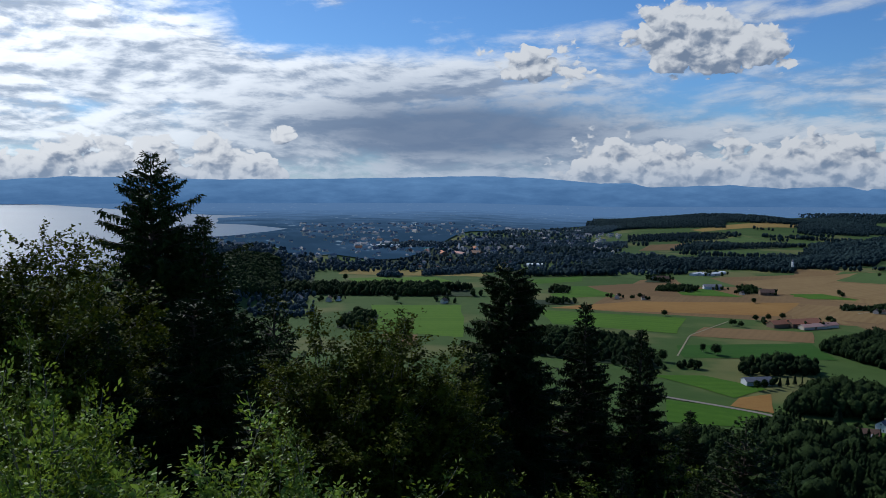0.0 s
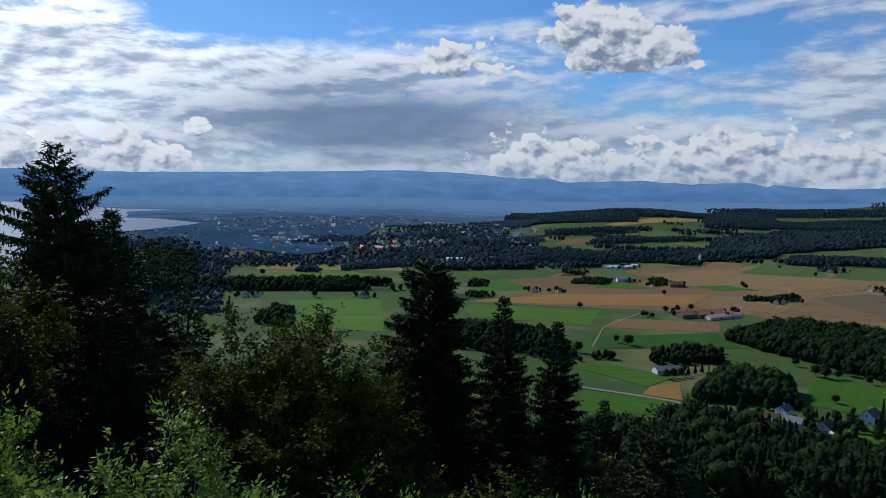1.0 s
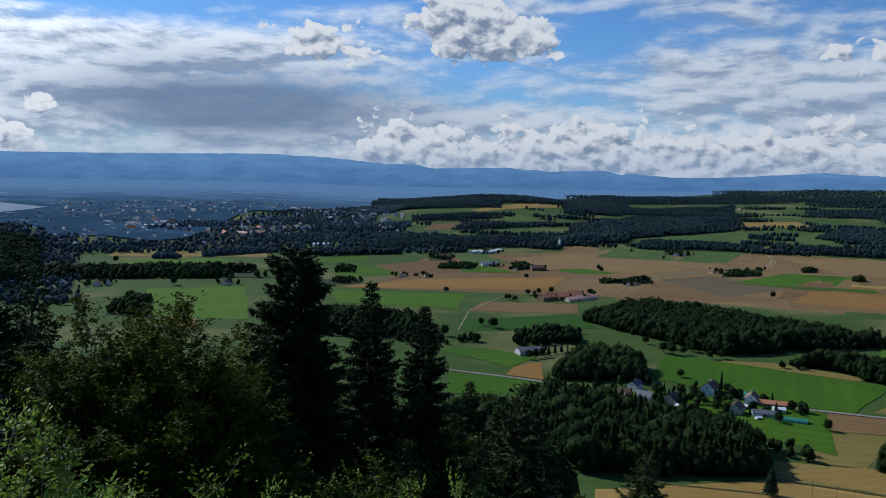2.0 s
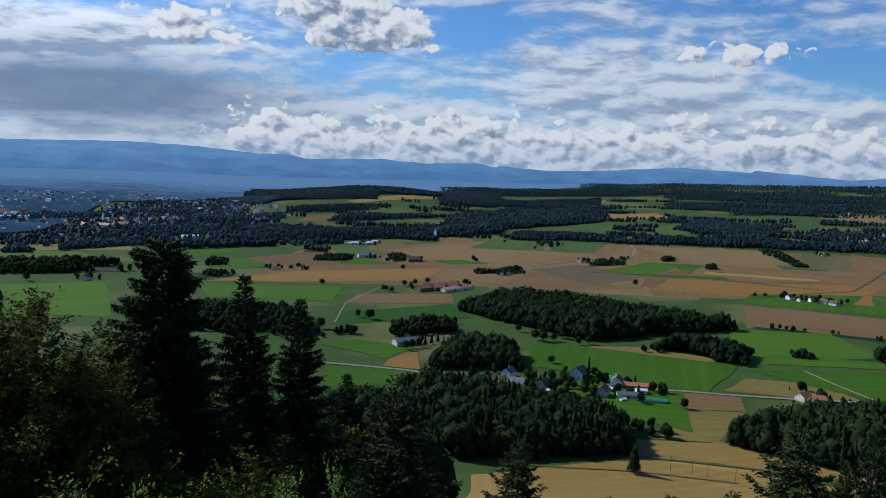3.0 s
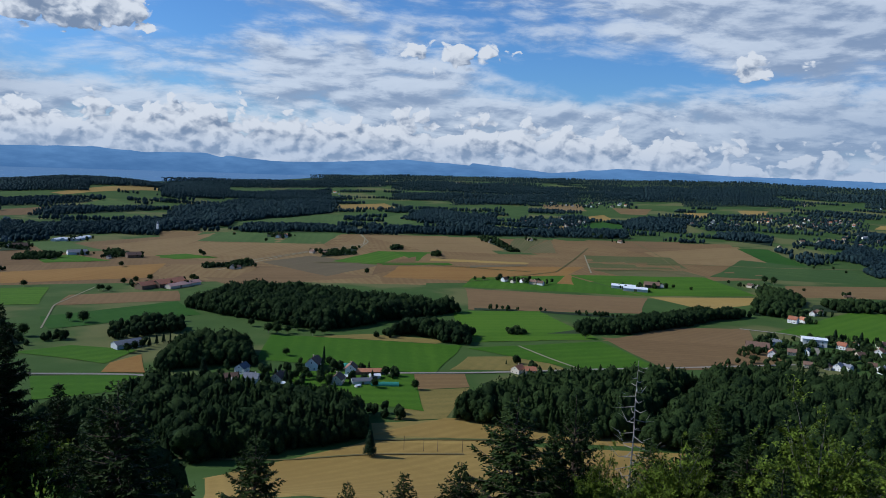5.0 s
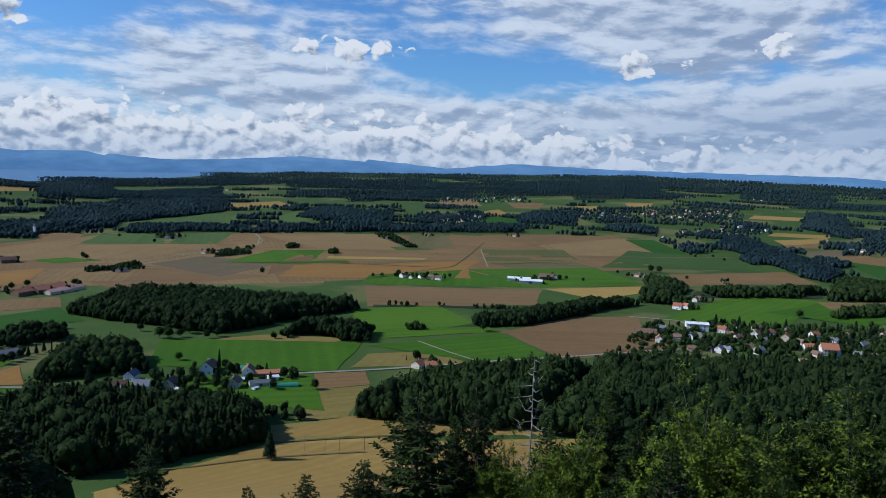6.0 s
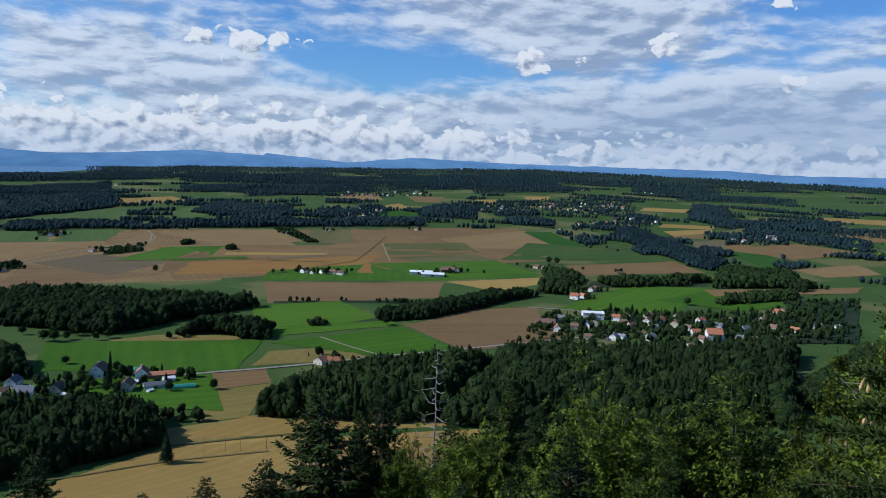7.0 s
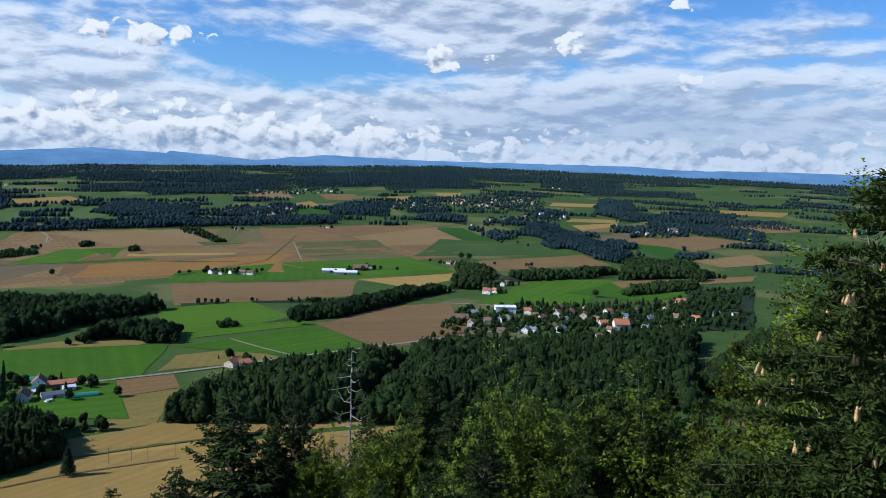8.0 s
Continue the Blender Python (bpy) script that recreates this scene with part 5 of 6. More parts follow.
place_house("cream_brown", 1052, 440, 0.9, None)
place_house("cream_brown", 1113, 990, 1.1, None)
place_house("cream_brown", 1217, 976, 1.1, None)
place_house("cream_brown", 1365, 861, 1.0, None)
place_house("cream_brown", 1593, 630, 1.0, None)
place_house("cream_brown", 913, 310, 1.0, None)
place_house("white_red", 803, 1226, 1.1, None)
place_house("white_red", 836, 309, 1.1, None)
place_house("white_red", 848, 303, 1.0, None)
place_house("white_red", 903, 313, 0.9, None)
place_house("barn_red", 388, 823, 1.0, 0.75)
place_house("barn_pink", 407, 816, 0.8, 0.75)
place_house("barn_white", 428, 1298, 0.9, 1.0)
place_house("barn_white", 442, 1297, 0.9, 1.0)
place_house("barn_white", 456, 1295, 0.9, 1.0)
place_house("barn_white", 472, 1312, 0.9, 1.0)
place_house("barn_white", 171, 1427, 1.0, 0.2)
place_house("barn_brown", 450, 1065, 0.8, 0.3)
place_house("barn_brown", 350, 1223, 0.8, None)
place_house("barn_grey", 395, 1124, 0.9, 0.2)
place_house("barn_grey", 239, 577, 0.75, 0.5)
place_house("cream_brown", 233, 1024, 1.0, None)
place_house("cream_brown", 267, 1016, 0.9, None)
place_house("cream_brown", 338, 1232, 1.0, None)
place_house("cream_brown", 351, 1101, 0.8, None)
place_house("cream_brown", -89, 864, 1.1, None)
place_house("cream_brown", 2, 979, 1.0, None)
place_house("cream_brown", -147, 992, 1.1, None)
place_house("cream_brown", 417, 1068, 0.8, None)
place_house("white_grey", -186, 996, 1.2, None)
place_house("white_grey", -136, 998, 1.0, None)
place_house("white_grey", 782, 1219, 1.0, None)
place_house("white_grey", 799, 1219, 0.9, None)
place_house("barn_red", 366, 821, 0.9, 0.75)
place_house("barn_pink", 392, 809, 0.8, 0.75)
place_house("white_red", 1707, 2263, 1.2, None)
place_house("white_red", 1775, 2379, 1.2, None)
place_house("tower", 624, 1372, 1.0, None)
# villages on the rise
village(22, "garden", (662, 267), (853, 78), (813, 190), (704, 163))
village(26, "mixed", (1507, 1239), (1641, 1141), (1665, 1260), (1492, 1129))
village(18, "mixed", (1889, 1011), (2008, 898), (2047, 1004), (1860, 911))
village(46, "red", (2114, 901), (2377, 722), (2445, 888), (2068, 749))
village(16, "mixed", (2053, 1640), (2307, 1438), (2277, 1612), (2098, 1485))
village(12, "mixed", (1907, 611), (2011, 530), (2078, 607), (1851, 539))
village(6, "mixed", (1438, 312), (1480, 274), (1508, 303), (1412, 283))
village(14, "mixed", (1723, 295), (1822, 204), (1863, 264), (1690, 238))
village(16, "mixed", (2508, 2677), (2952, 2433), (2890, 2715), (2584, 2428))
village(12, "mixed", (1771, 3113), (2184, 2911), (2135, 3267), (1898, 2903))
village(8, "mixed", (2744, 1208), (2982, 1075), (2950, 1179), (2773, 1108))
village(8, "mixed", (1698, 632), (1836, 521), (1843, 603), (1698, 555))
village(14, "mixed", (2244, 2893), (2731, 2624), (2606, 2884), (2349, 2599))
village(10, "mixed", (-76, 1421), (155, 1426), (38, 1483), (35, 1369))
village(8, "mixed", (3102, 891), (3403, 705), (3395, 837), (3116, 767))
village(12, "mixed", (1803, 240), (1930, 78), (1975, 170), (1770, 151))

vs, fs = plant(GROVE, np.random.default_rng(66), 0.1, 1)
tagged(new("farm_trees", raw_mesh("farm_trees", vs, fs, LEAF_WOOD, True)), "dark garden trees and hedges round farms and houses", "trees", kind="stuff")

# ---- trees on the lookout's slope ----


def unit(v):
    return v / (np.linalg.norm(v, axis=1)[:, None] + 1e-9)


def blades(base, tip, side, width, three=False):
    """Kite-shaped leaves or needle sprays from base to tip."""
    if three:
        vs = np.stack([base + side * width, tip, base - side * width], 1).reshape(-1, 3)
        return vs, np.arange(len(vs)).reshape(-1, 3)
    midp = base * 0.55 + tip * 0.45
    vs = np.stack([base, midp + side * width, tip, midp - side * width], 1).reshape(-1, 3)
    return vs, np.arange(len(vs)).reshape(-1, 4)


def spruce_meshes(seed, h, radius, power=0.8, droop=0.35, hang=0.5, density=1.0, fine=1.0, mat=None, tips=None):
    """A spruce: tapered trunk with dead stubs, whorls of drooping branches, hanging sprays of needles."""
    rng = np.random.default_rng(seed)
    tv, tf = [], []
    lean = rng.uniform(-0.012, 0.012, 2) * h
    axis = [Vector((lean[0] * t * t, lean[1] * t * t, h * t - 0.5 * (t == 0))) for t in np.linspace(0, 1, 9)]
    tube_into(tv, tf, axis, [0.018 * h * (1 - t) ** 0.9 + 0.012 for t in np.linspace(0, 1, 9)], 8)
    base, tip, side, width = [], [], [], []
    z = h * 0.1
    up = np.array([0, 0, 1.0])
    while z < h - 0.15:
        t = z / h
        reach = radius * (1 - t) ** power + 0.12
        n = 5 if t < 0.9 else 4
        ph = rng.uniform(0, 6.28)
        for k in range(n):
            a = ph + 6.283 * k / n + rng.uniform(-0.35, 0.35)
            ln = reach * rng.uniform(0.55, 1.2)
            if rng.random() < 0.06:
                ln *= 1.3
            out = np.array([math.cos(a), math.sin(a), 0])
            lat = np.array([-math.sin(a), math.cos(a), 0])
            rise = rng.uniform(0.05, 0.3) + 0.5 * t ** 3
            root = np.array([lean[0] * t * t, lean[1] * t * t, z])

            def at(u):
                return root + np.outer(u, out) * ln + np.outer(u * rise - droop * u ** 2 + 0.16 * u ** 4, up) * ln
            if tips is not None and ln > 0.35:
                tips.extend(at(rng.uniform(0.88, 1.04, 2)))
            if ln > 0.8:
                tube_into(tv, tf, [Vector(p) for p in at(np.array([0, 0.35, 0.7, 1.0]))], [(0.03 + 0.012 * ln) * min(1, fine * 1.3), (0.02 + 0.006 * ln) * min(1, fine * 1.3), 0.015 * min(1, fine * 1.3), 0.005], 4)
            m = max(5, int(ln * 13 * density))
            u = rng.uniform(0.08, 1.0, m) ** 0.8
            p = at(u)
            s = rng.choice([-1.0, 1.0], m)
            l2 = ln * 0.36 * (1.15 - u) * rng.uniform(0.5, 1.2, m) + 0.14
            d = unit(out * 0.75 + np.outer(s, lat) * rng.uniform(0.4, 1.0, (m, 1)) + rng.normal(0, 0.14, (m, 3)) - np.outer(np.full(m, 0.18), up))
            base.append(p), tip.append(p + d * l2[:, None]), side.append(unit(np.cross(d, up + rng.normal(0, 0.4, (m, 3))))), width.append((0.05 + 0.1 * l2) * fine if fine > 0.5 else np.full(m, 0.007))
            # needle sprays standing off each twig
            for q in range(3 if fine > 0.5 else 24):
                v = rng.uniform(0.15, 0.95, m)
                pp = p + d * (l2 * v)[:, None]
                dd = unit(d * 0.7 + rng.normal(0, 0.5, (m, 3)))
                l3 = rng.uniform(0.1, 0.26, m) * (1.0 if fine > 0.5 else 0.42)
                base.append(pp), tip.append(pp + dd * l3[:, None]), side.append(unit(np.cross(dd, rng.normal(0, 1, (m, 3))))), width.append(np.full(m, 0.035 * fine if fine > 0.5 else 0.014))
            mh = int(m * hang)
            if mh:
                v = rng.uniform(0.25, 1.0, mh)
                pp = at(v)
                dd = unit(np.tile(-up, (mh, 1)) + rng.normal(0, 0.22, (mh, 3)))
                l3 = rng.uniform(0.15, 0.5, mh) * min(1.0, 0.35 + ln / 3) * (1.0 if fine > 0.5 else 0.4)
                base.append(pp), tip.append(pp + dd * l3[:, None]), side.append(unit(np.cross(dd, rng.normal(0, 1, (mh, 3))))), width.append(np.full(mh, 0.045 * fine))
        z += rng.uniform(0.2, 0.36) * (0.7 + 0.5 * (1 - t))
    base, tip, side, width = (np.concatenate(q) for q in (base, tip, side, width))
    v, f = blades(base, tip, side, width[:, None])
    return raw_mesh("trunk", tv, tf, BARK, True), raw_mesh("crown", v, f, mat or NEEDLES)


def leafy_meshes(seed, h, rx, rz, limbs, twigs, leaves, leaf, mat, bark, twig=0.9, flat=0.5, lop=(0, 0), spiky=0.0, three=True, inner=5000, core=1.0):
    """A broadleaved tree: trunk, limbs to the crown's outside, side twigs, sprays of pointed leaves."""
    rng = np.random.default_rng(seed)
    tv, tf = [], []
    cz = h - rz
    trunk = [Vector((0, 0, -0.8)), Vector((0.02 * h, 0, h * 0.3)), Vector((lop[0] * 0.5, lop[1] * 0.5, cz)), Vector((lop[0], lop[1], h * 0.93))]
    r0 = 0.011 * h
    tube_into(tv, tf, trunk, [r0, r0 * 0.75, r0 * 0.45, 0.02], 8)
    base, tip, side, width = [], [], [], []
    for i in range(limbs):
        d = rng.normal(size=3)
        d[2] = abs(d[2]) * 1.1 - 0.45
        d /= np.linalg.norm(d)
        k = rng.uniform(0.62, 1.0) * (1 + 0.4 * noise.noise(Vector(d * 2.6) + Vector((seed, 0, 0))) + spiky * rng.random() * (d[2] > 0.3))
        end = np.array([lop[0] + d[0] * rx * k, lop[1] + d[1] * rx * k, cz + d[2] * rz * k])
        s = min(max((end[2] - rx * 0.9) / h, 0.22), 0.86)
        start = np.array(trunk[2].lerp(trunk[3], max(0, (s * h - cz) / (0.93 * h - cz))) if s * h > cz else trunk[1].lerp(trunk[2], max(0, (s * h - 0.3 * h) / (cz - 0.3 * h))))
        bend = start * 0.5 + end * 0.5 + np.array([0, 0, 0.12 * np.linalg.norm(end - start)])

        def at(u):
            u = u[:, None]
            return start * (1 - u) ** 2 + bend * 2 * u * (1 - u) + end * u ** 2
        tube_into(tv, tf, [Vector(p) for p in at(np.array([0, 0.4, 0.75, 1.0]))], [r0 * 0.26, r0 * 0.14, r0 * 0.06, 0.005], 4)
        u = np.sqrt(rng.uniform(0.3, 1.0, twigs))
        p = at(u)
        axis = unit((end - start)[None, :])
        td = unit(axis * rng.uniform(0.2, 0.9, (twigs, 1)) + rng.normal(0, 0.7, (twigs, 3)) + np.array([0, 0, 0.15]))
        tl = twig * rng.uniform(0.4, 1.1, twigs)
        for a, b, l in zip(p[::4], td[::4], tl[::4]):
            tube_into(tv, tf, [Vector(a), Vector(a + b * l)], [0.010, 0.004], 3)
        # each twig ends in a flat, dense spray of leaves
        n = twigs * leaves
        heart = np.repeat(p + td * (tl * 0.6)[:, None], leaves, 0)
        dd = np.repeat(td, leaves, 0)
        ll = np.repeat(tl, leaves)[:, None]
        lat = unit(np.cross(dd, np.array([0, 0, 1.0])))
        g = rng.normal(0, 1, (n, 3))
        q = heart + dd * ll * 0.34 * g[:, :1] + lat * ll * 0.24 * g[:, 1:2] + np.array([0, 0, 1.0]) * ll * 0.09 * g[:, 2:3]
        ld = unit(dd * 0.6 + lat * np.sign(g[:, 1:2]) * 0.8 + rng.normal(0, 0.35, (n, 3)) - np.array([0, 0, 0.2]))
        nrm = unit(np.array([0, 0, 1.0]) * flat + np.repeat(td * 0.25 + rng.normal(0, 0.26, (twigs, 3)), leaves, 0) + rng.normal(0, 0.42 - flat * 0.4, (n, 3)))
        sd = unit(np.cross(ld, nrm))
        ln = leaf * rng.uniform(0.65, 1.3, (n, 1))
        base.append(q), tip.append(q + ld * ln), side.append(sd), width.append(ln[:, 0] * (0.46 if three else 0.25))
    # dense shaded foliage inside the crown
    n = inner
    d = unit(rng.normal(size=(n, 3)))
    lobes = np.array([noise.noise(Vector(v * 2.2) + Vector((seed, 0, 0))) for v in d])[:, None]
    d = d * rng.uniform(0.15, 0.7, (n, 1)) * (1 + 0.5 * lobes)
    q = d * np.array([rx, rx, rz]) + np.array([lop[0], lop[1], cz])
    ld = unit(rng.normal(size=(n, 3)))
    base.append(q), tip.append(q + ld * 0.02 * h * core), side.append(unit(np.cross(ld, rng.normal(size=(n, 3))))), width.append(np.full(n, 0.008 * h * core))
    base, tip, side, width = (np.concatenate(q) for q in (base, tip, side, width))
    v, f = blades(base, tip, side, width[:, None], three)
    return raw_mesh("trunk", tv, tf, bark, True), raw_mesh("crown", v, f, mat)


def tree_thing(name, label, meshes, group="trees of the slope"):
    root = tagged(new(name), label, "tree", group)
    part("trunk", meshes[0], root), part("crown", meshes[1], root)
    return root


TEMPLATE_H = {}


def kind_of_tree(key, name, label, meshes, h):
    """Keeps a tree with the true height of its crown, to be set on the slope by stand()."""
    tops = np.empty(len(meshes[1].vertices) * 3, np.float32)
    meshes[1].vertices.foreach_get("co", tops)
    TEMPLATE_H[key] = [tree_thing(name, label, meshes), float(np.percentile(tops[2::3], 99.85)) if h < 0 else h, False]


kind_of_tree("spruce_tall", "spruce_tree", "tall dark spruce with drooping ragged branches", spruce_meshes(1, 26, 10.8, 0.85, 0.32, 2.0, 1.0, 0.8), 26)
kind_of_tree("spruce_broad", "spruce_tree", "dense black-green spruce with a broad ragged crown", spruce_meshes(2, 21, 3.9, 0.45, 0.4, 2.6, 1.9, 0.8), 21)
kind_of_tree("spruce_slim", "spruce_tree", "slim dark spruce with hanging sprays", spruce_meshes(3, 20, 5.0, 0.95, 0.3, 2.2, 1.2, 0.8), 20)
kind_of_tree("spruce_young", "spruce_tree", "young open-branched spruce on the slope", spruce_meshes(4, 13, 4.6, 0.9, 0.12, 0.3, 0.75), 13)
kind_of_tree("beech", "beech_tree", "full green beech with small glossy leaves", leafy_meshes(5, 17, 5.6, 6.0, 230, 5, 46, 0.15, LEAF_BEECH, GREY_BARK, 0.95, 0.7, inner=20000, core=0.7), -1)
kind_of_tree("hornbeam", "hornbeam_tree", "olive green broadleaved tree with wind-swept upright twigs", leafy_meshes(6, 15, 4.4, 5.5, 220, 9, 54, 0.105, LEAF_OLIVE, GREY_BARK, 0.8, 0.4, (0.6, 0), 0.2, inner=20000, core=0.9), -1)
kind_of_tree("maple", "maple_tree", "young maple with large sunlit green leaves", leafy_meshes(7, 8, 2.0, 2.2, 100, 7, 34, 0.10, LEAF_MAPLE, GREY_BARK, 0.5, 0.42, three=False, inner=7000, spiky=0.2), -1)


kind_of_tree("fill_spruce", "spruce_tree", "dark spruce in the wood on the slope", spruce_meshes(21, 16, 4.2, 0.8, 0.3, 0.5, 0.4), 16)
kind_of_tree("fill_beech", "beech_tree", "green beech in the wood on the slope", leafy_meshes(22, 14, 4.6, 5.0, 130, 5, 40, 0.17, LEAF_BEECH, GREY_BARK, 1.1, 0.45), -1)


def stand(key, az, dist, top_el, turn=0.0, wide=1.0):
    """Sets a tree on the slope by bearing, distance and the height angle of its top seen from the lookout."""
    rec = TEMPLATE_H[key]
    x, y = dist * math.sin(radians(az)), dist * math.cos(radians(az))
    z = hgt(x, y)
    h = max(2.0, EYE + dist * math.tan(radians(top_el)) - z)
    k = h / rec[1]
    w = wide * (0.35 + 0.65 * k) if k < 1 else wide * k
    m = pose(x, y, z - 0.1, 0, 0, turn) @ Matrix.Diagonal((w, w, k, 1))
    if rec[2]:
        made = copy_thing(rec[0], Matrix.Identity(4))
    else:
        made, rec[2] = rec[0], True
    made.matrix_basis = m
    return made


# spruces before the lake and the plain
stand("spruce_tall", -20.7, 38, 2.3, 10, 0.95)
stand("spruce_slim", -17.0, 36, -1.9, 40)
stand("spruce_young", -12.6, 56, -7.2, 0, 0.8)
stand("spruce_broad", 5.1, 36, -6.0, 0)
stand("spruce_slim", 10.3, 40, -8.3, 120)
stand("spruce_slim", 14.5, 41, -10.1, 200)
stand("spruce_young", 21.9, 46, -15.6, 60, 1.1)
stand("spruce_slim", 7.8, 46, -16.0, 300)
stand("spruce_slim", 18.0, 50, -15.5, 90)
stand("spruce_slim", -24.5, 46, -5.0, 90)
stand("spruce_broad", -15.0, 44, -9.0, 60, 0.9)
# broadleaved trees before them
stand("hornbeam", -8.2, 25, -9.6, 0, 0.95)
stand("hornbeam", -4.0, 24, -10.2, 130, 1.0)
stand("spruce_broad", 2.4, 29, -12.5, 250, 0.8)
stand("spruce_broad", -18.0, 23, -8.0, 70, 0.8)
stand("hornbeam", -29.8, 26, -3.2, 30, 0.9)
stand("spruce_slim", -24.0, 23, -9.0, 200, 0.9)
stand("hornbeam", -33.5, 24, -3.0, 100, 1.0)
stand("beech", -28.5, 17, -9.5, 20, 0.5)
stand("maple", -28.8, 12, -11.8, 0, 0.65)
stand("maple", -25.6, 11, -13.9, 80, 0.7)
stand("maple", -31.0, 9.5, -16.0, 30, 0.8)
stand("maple", -16.2, 10, -15.9, 150, 0.85)
stand("maple", -12.6, 10, -17.7, 200, 0.75)
stand("maple", -8.8, 10, -19.4, 260, 0.9)
stand("maple", -20.5, 9, -20.0, 300, 0.6)
stand("maple", 3.2, 9.5, -22.4, 20, 0.6)
stand("maple", 12.3, 9.5, -23.0, 70, 0.6)
stand("maple", 16.8, 9.5, -22.8, 170, 0.5)
# tops before the straw field and the far wood
stand("spruce_young", 31.4, 48, -19.8, 30, 1.0)
stand("spruce_young", 51.0, 40, -16.7, 10, 1.15)
stand("spruce_slim", 53.8, 44, -18.2, 80, 0.8)
stand("spruce_young", 55.6, 42, -16.1, 140, 0.8)
stand("spruce_young", 38.4, 42, -23.0, 200, 0.7)
stand("spruce_young", 42.6, 40, -22.3, 260, 0.8)
stand("spruce_young", 47.0, 38, -21.5, 20, 0.9)
stand("beech", 57.5, 40, -19.3, 60, 0.55)
stand("fill_spruce", 61.0, 37, -18.6, 0, 0.9)
stand("beech", 63.2, 36, -17.6, 0, 0.6)
stand("spruce_slim", 65.2, 38, -15.4, 50, 1.15)
stand("spruce_slim", 67.6, 34, -17.2, 150, 0.9)
stand("beech", 72.2, 34, -14.6, 150, 0.75)
stand("spruce_young", 70.2, 27, -19.0, 150, 0.8)
stand("beech", 76.3, 37, -15.4, 200, 0.65)
stand("beech", 81.6, 30, -13.3, 260, 0.85)
stand("spruce_slim", 77.6, 28, -19.5, 30, 0.7)
stand("beech", 87.5, 33, -15.6, 300, 0.6)
stand("fill_spruce", 85.4, 42, -15.5, 300, 0.7)
stand("hornbeam", 90.0, 19, -13.5, 0, 0.55)
stand("hornbeam", 95.0, 18, -7.5, 90, 0.7)
stand("beech", 100.0, 26, -9.0, 40, 0.9)


def fill_slope():
    """The rest of the wood below, tree by tree."""
    rng = np.random.default_rng(77)
    az_at = (-60, -34, -26, -12, -4, 4, 16, 20, 26, 30, 47, 50, 57, 62, 68, 90, 96, 110)
    cap = (-8, -9, -10, -13, -17, -15, -17, -19, -24, -27, -27, -22, -21, -19, -18, -17.5, -14, -12)
    for az in np.arange(-44, 106, 3.2):
        for dist in (30, 44, 62):
            a, d = az + rng.uniform(-1.2, 1.2), dist * rng.uniform(0.9, 1.15)
            top = float(np.interp(a, az_at, cap)) - rng.uniform(0, 3.0) - (3 if dist == 30 else 0)
            x, y = d * math.sin(radians(a)), d * math.cos(radians(a))
            if EYE + d * math.tan(radians(top)) - hgt(x, y) < 5:
                continue
            key = rng.choice(["fill_spruce", "fill_beech", "fill_spruce"] if a < 30 else ["fill_beech", "fill_beech", "fill_spruce"])
            stand(str(key), a, d, top, rng.uniform(0, 360), 0.85)
    spots = []
    for i in range(2600):
        a, d = rng.uniform(-50, 112), math.sqrt(rng.uniform(75 ** 2, 320 ** 2))
        x, y = d * math.sin(radians(a)), d * math.cos(radians(a))
        h = rng.uniform(11, 19)
        el = math.degrees(math.atan2(hgt(x, y) + h - EYE, d))
        if el < (-18.0 if a < 24 else -27.5 if a < 63 else -17.5):
            spots.append((x, y, h))
    vs, fs = plant(spots, rng, 0.45, 2)
    tagged(new("slope_wood", raw_mesh("slope_wood", vs, fs, LEAF_WOOD, True)), "dense mixed wood on the steep slope below", "wood", kind="stuff")


fill_slope()


def dead_spruce():
    """A bare bleached spruce top with broken branch stubs."""
    rng = np.random.default_rng(9)
    root = tagged(new("dead_spruce"), "bleached dead spruce with bare broken branches", "tree")
    az, d = 59.7, 46.0
    x, y = d * math.sin(radians(az)), d * math.cos(radians(az))
    z0, top = hgt(x, y), EYE + d * math.tan(radians(-13.4))
    h = top - z0
    vs, fs = [], []
    tube_into(vs, fs, [Vector((0.1 * math.sin(i), 0.08 * math.cos(i * 1.7), h * i / 8 - 0.3 * (i == 0))) for i in range(9)], [0.10 * (1 - i / 8) ** 0.8 + 0.010 for i in range(9)], 7)
    part("trunk", raw_mesh("trunk", vs, fs, DEAD_WOOD, True), root)
    for i in range(44):
        t = 1 - (i / 44) ** 0.9 * 0.5
        a, ln = i * 2.3 + rng.uniform(-0.4, 0.4), rng.uniform(0.35, 1.0) * (0.2 + (1 - t) * 7.0)
        ln = min(ln, 2.2)
        o, out = Vector((0, 0, h * t)), Vector((math.cos(a), math.sin(a), 0))
        bvs, bfs = [], []
        bend = rng.uniform(-0.25, 0.5)
        tube_into(bvs, bfs, [o, o + out * ln * 0.5 + Vector((0, 0, -0.1 * ln)), o + out * ln + Vector((0, 0, bend * ln))], [0.035, 0.022, 0.006], 5)
        if ln > 0.8:
            q = o + out * ln * 0.6
            tube_into(bvs, bfs, [q, q + Vector((math.cos(a + 0.9), math.sin(a + 0.9), 0.5)) * ln * 0.35], [0.016, 0.005], 4)
        part("branch", raw_mesh("branch", bvs, bfs, DEAD_WOOD, True), root)
    root.matrix_basis = pose(x, y, z0)


dead_spruce()


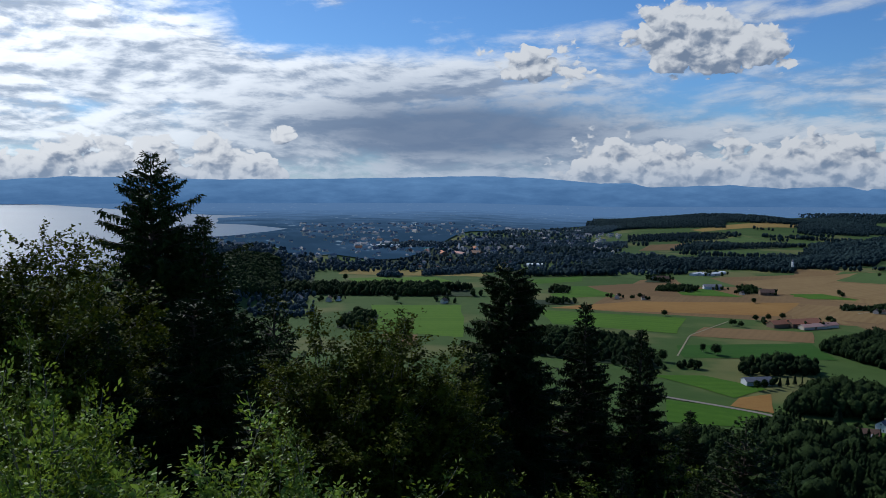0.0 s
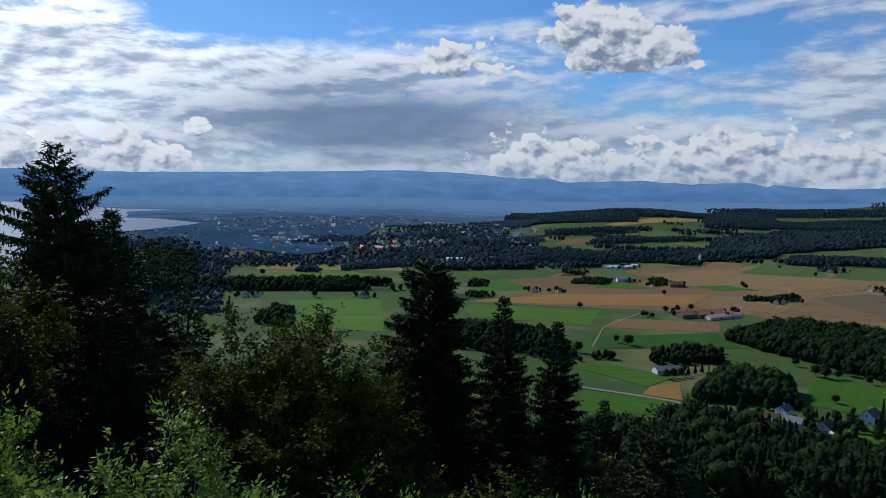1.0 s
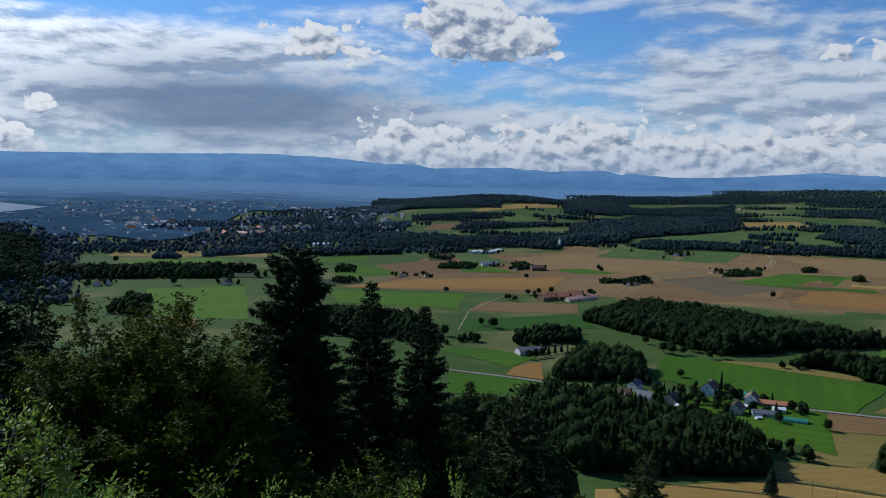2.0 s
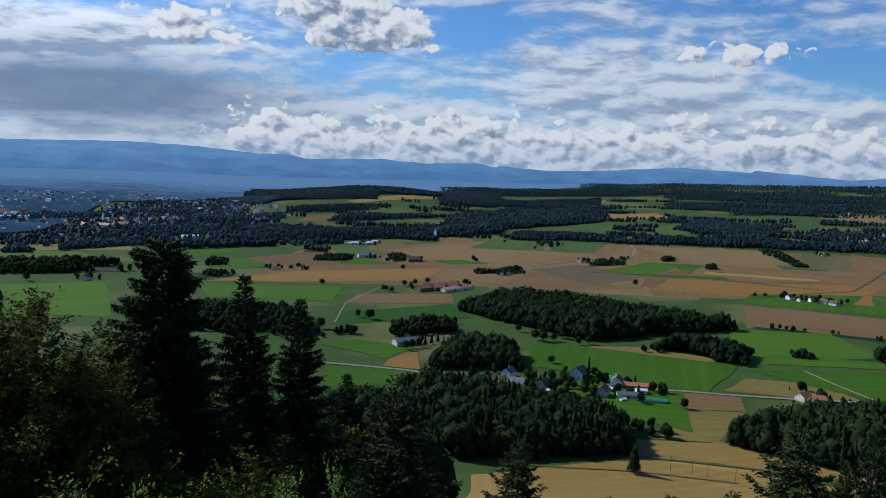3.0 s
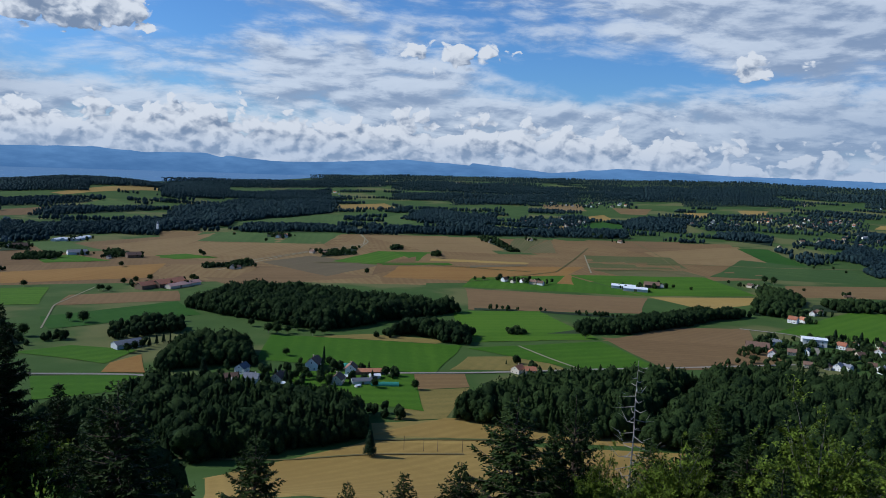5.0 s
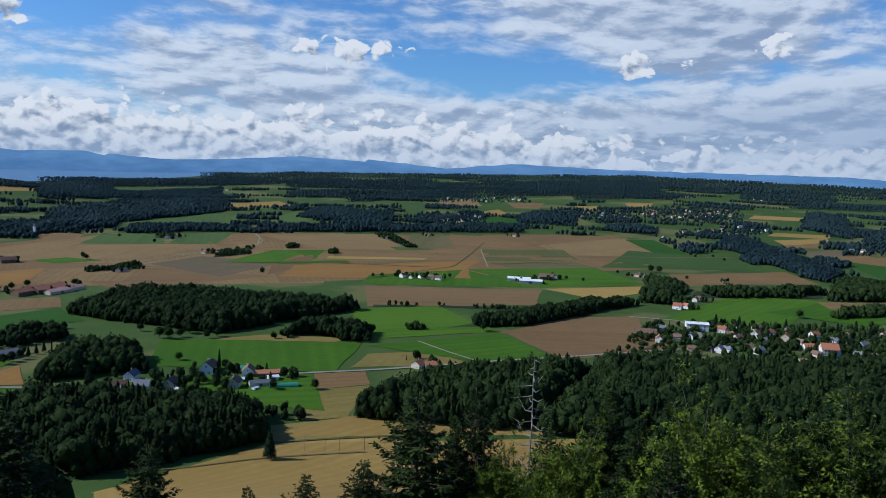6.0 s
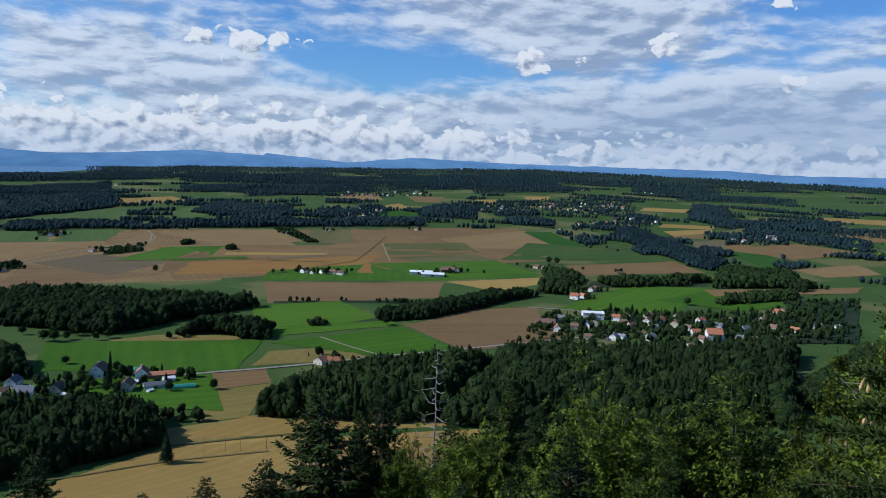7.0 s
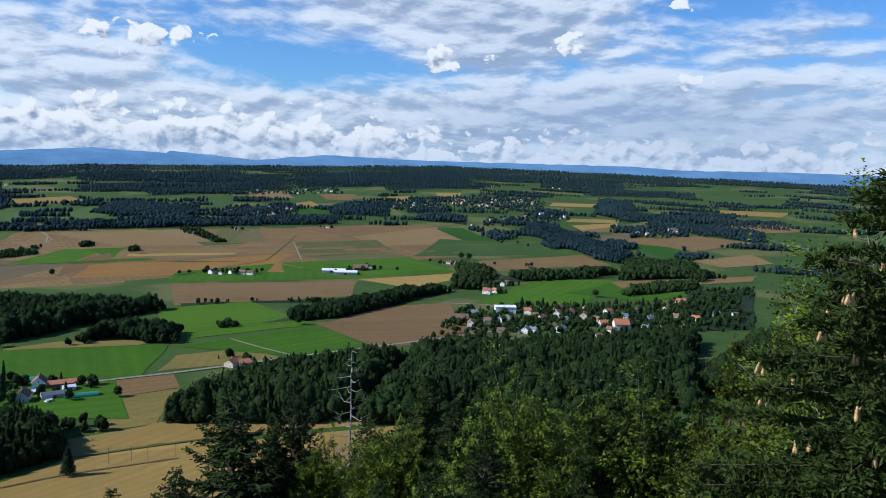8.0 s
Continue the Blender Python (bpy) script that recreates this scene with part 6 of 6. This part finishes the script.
def cone_spruce():
    """The spruce close to the lookout, with hanging brown cones at its top."""
    rng = np.random.default_rng(31)
    az, d = 98.6, 9.0
    x, y = d * math.sin(radians(az)), d * math.cos(radians(az))
    z0 = hgt(x, y)
    h = EYE + 0.3 - z0
    tips = []
    root = tree_thing("spruce_tree", "near spruce hung with brown cones beside the lookout", spruce_meshes(12, h, 3.4, 0.72, 0.5, 3.0, 2.6, 0.3, NEAR_NEEDLES, tips))
    bm = bmesh.new()
    bmesh.ops.create_uvsphere(bm, u_segments=8, v_segments=10, radius=0.5)
    for v in bm.verts:
        taper = 1 - 0.35 * (v.co.z + 0.5) if v.co.z > -0.2 else 1
        ridge = 1 + 0.12 * math.sin(v.co.z * 40)
        v.co = Vector((v.co.x * 0.040 * taper * ridge, v.co.y * 0.040 * taper * ridge, v.co.z * 0.15))
    m, b = material("cone_scales", 0.7, 0.3)
    n = fbm(coords("Object"), 60, 3)
    paint(b, mix(n.ramp(0.3, 0.7), (0.30, 0.17, 0.07), (0.56, 0.38, 0.18)))
    cone = done("cone", bm, m)
    for i in range(290):
        q = tips[int(len(tips) * rng.uniform(0.68, 0.98))]
        c = part("cone", cone, root, "hanging brown cone")
        c.matrix_basis = pose(q[0], q[1], q[2] - 0.15, rng.uniform(-15, 15), rng.uniform(-15, 15), 0)
    root.matrix_basis = pose(x, y, z0)
    # the thin-leaved tree next to it, with bare twigs standing above
    thin = leafy_meshes(14, 13, 2.3, 5.0, 190, 5, 60, 0.055, LEAF_BEECH, GREY_BARK, 0.6, 0.45, (0, 0), 0.3, inner=12000, core=0.45)
    az, d = 96.8, 11.5
    x, y = d * math.sin(radians(az)), d * math.cos(radians(az))
    tree = tree_thing("hornbeam_tree", "thin-leaved tree with bare grey twigs at the top", thin)
    z = hgt(x, y)
    k = (EYE + d * math.tan(radians(-1.2)) - z) / 13.0
    tree.matrix_basis = pose(x, y, z - 0.1, 0, 0, 45) @ Matrix.Diagonal((k, k, k, 1))


cone_spruce()


def power_poles():
    """Wooden poles along the straw field, with a cross arm and wires."""
    wood_mat = PLAIN["wood"]
    spots = [POLE_A.lerp(POLE_B, t) for t in (0.0, 0.42, 0.72, 1.25, 2.1)]
    vs, fs = [], []
    tube_into(vs, fs, [Vector((0, 0, -0.5)), Vector((0, 0, 7.6))], [0.14, 0.1], 8)
    pole_me = raw_mesh("post", vs, fs, wood_mat, True)
    bm = bmesh.new()
    box(bm, -0.8, 0.8, -0.06, 0.06, 7.1, 7.25)
    arm_me = done("cross_arm", bm, wood_mat)
    for p in spots:
        root = tagged(new("utility_pole"), "thin wooden utility pole in the straw field", "utility pole", "poles along the field")
        part("post", pole_me, root), part("cross_arm", arm_me, root)
        root.matrix_basis = pose(p.x, p.y, hgt(p.x, p.y), 0, 0, 30)


POLE_A, POLE_B = Vector((260, 283)), Vector((277, 266))
power_poles()
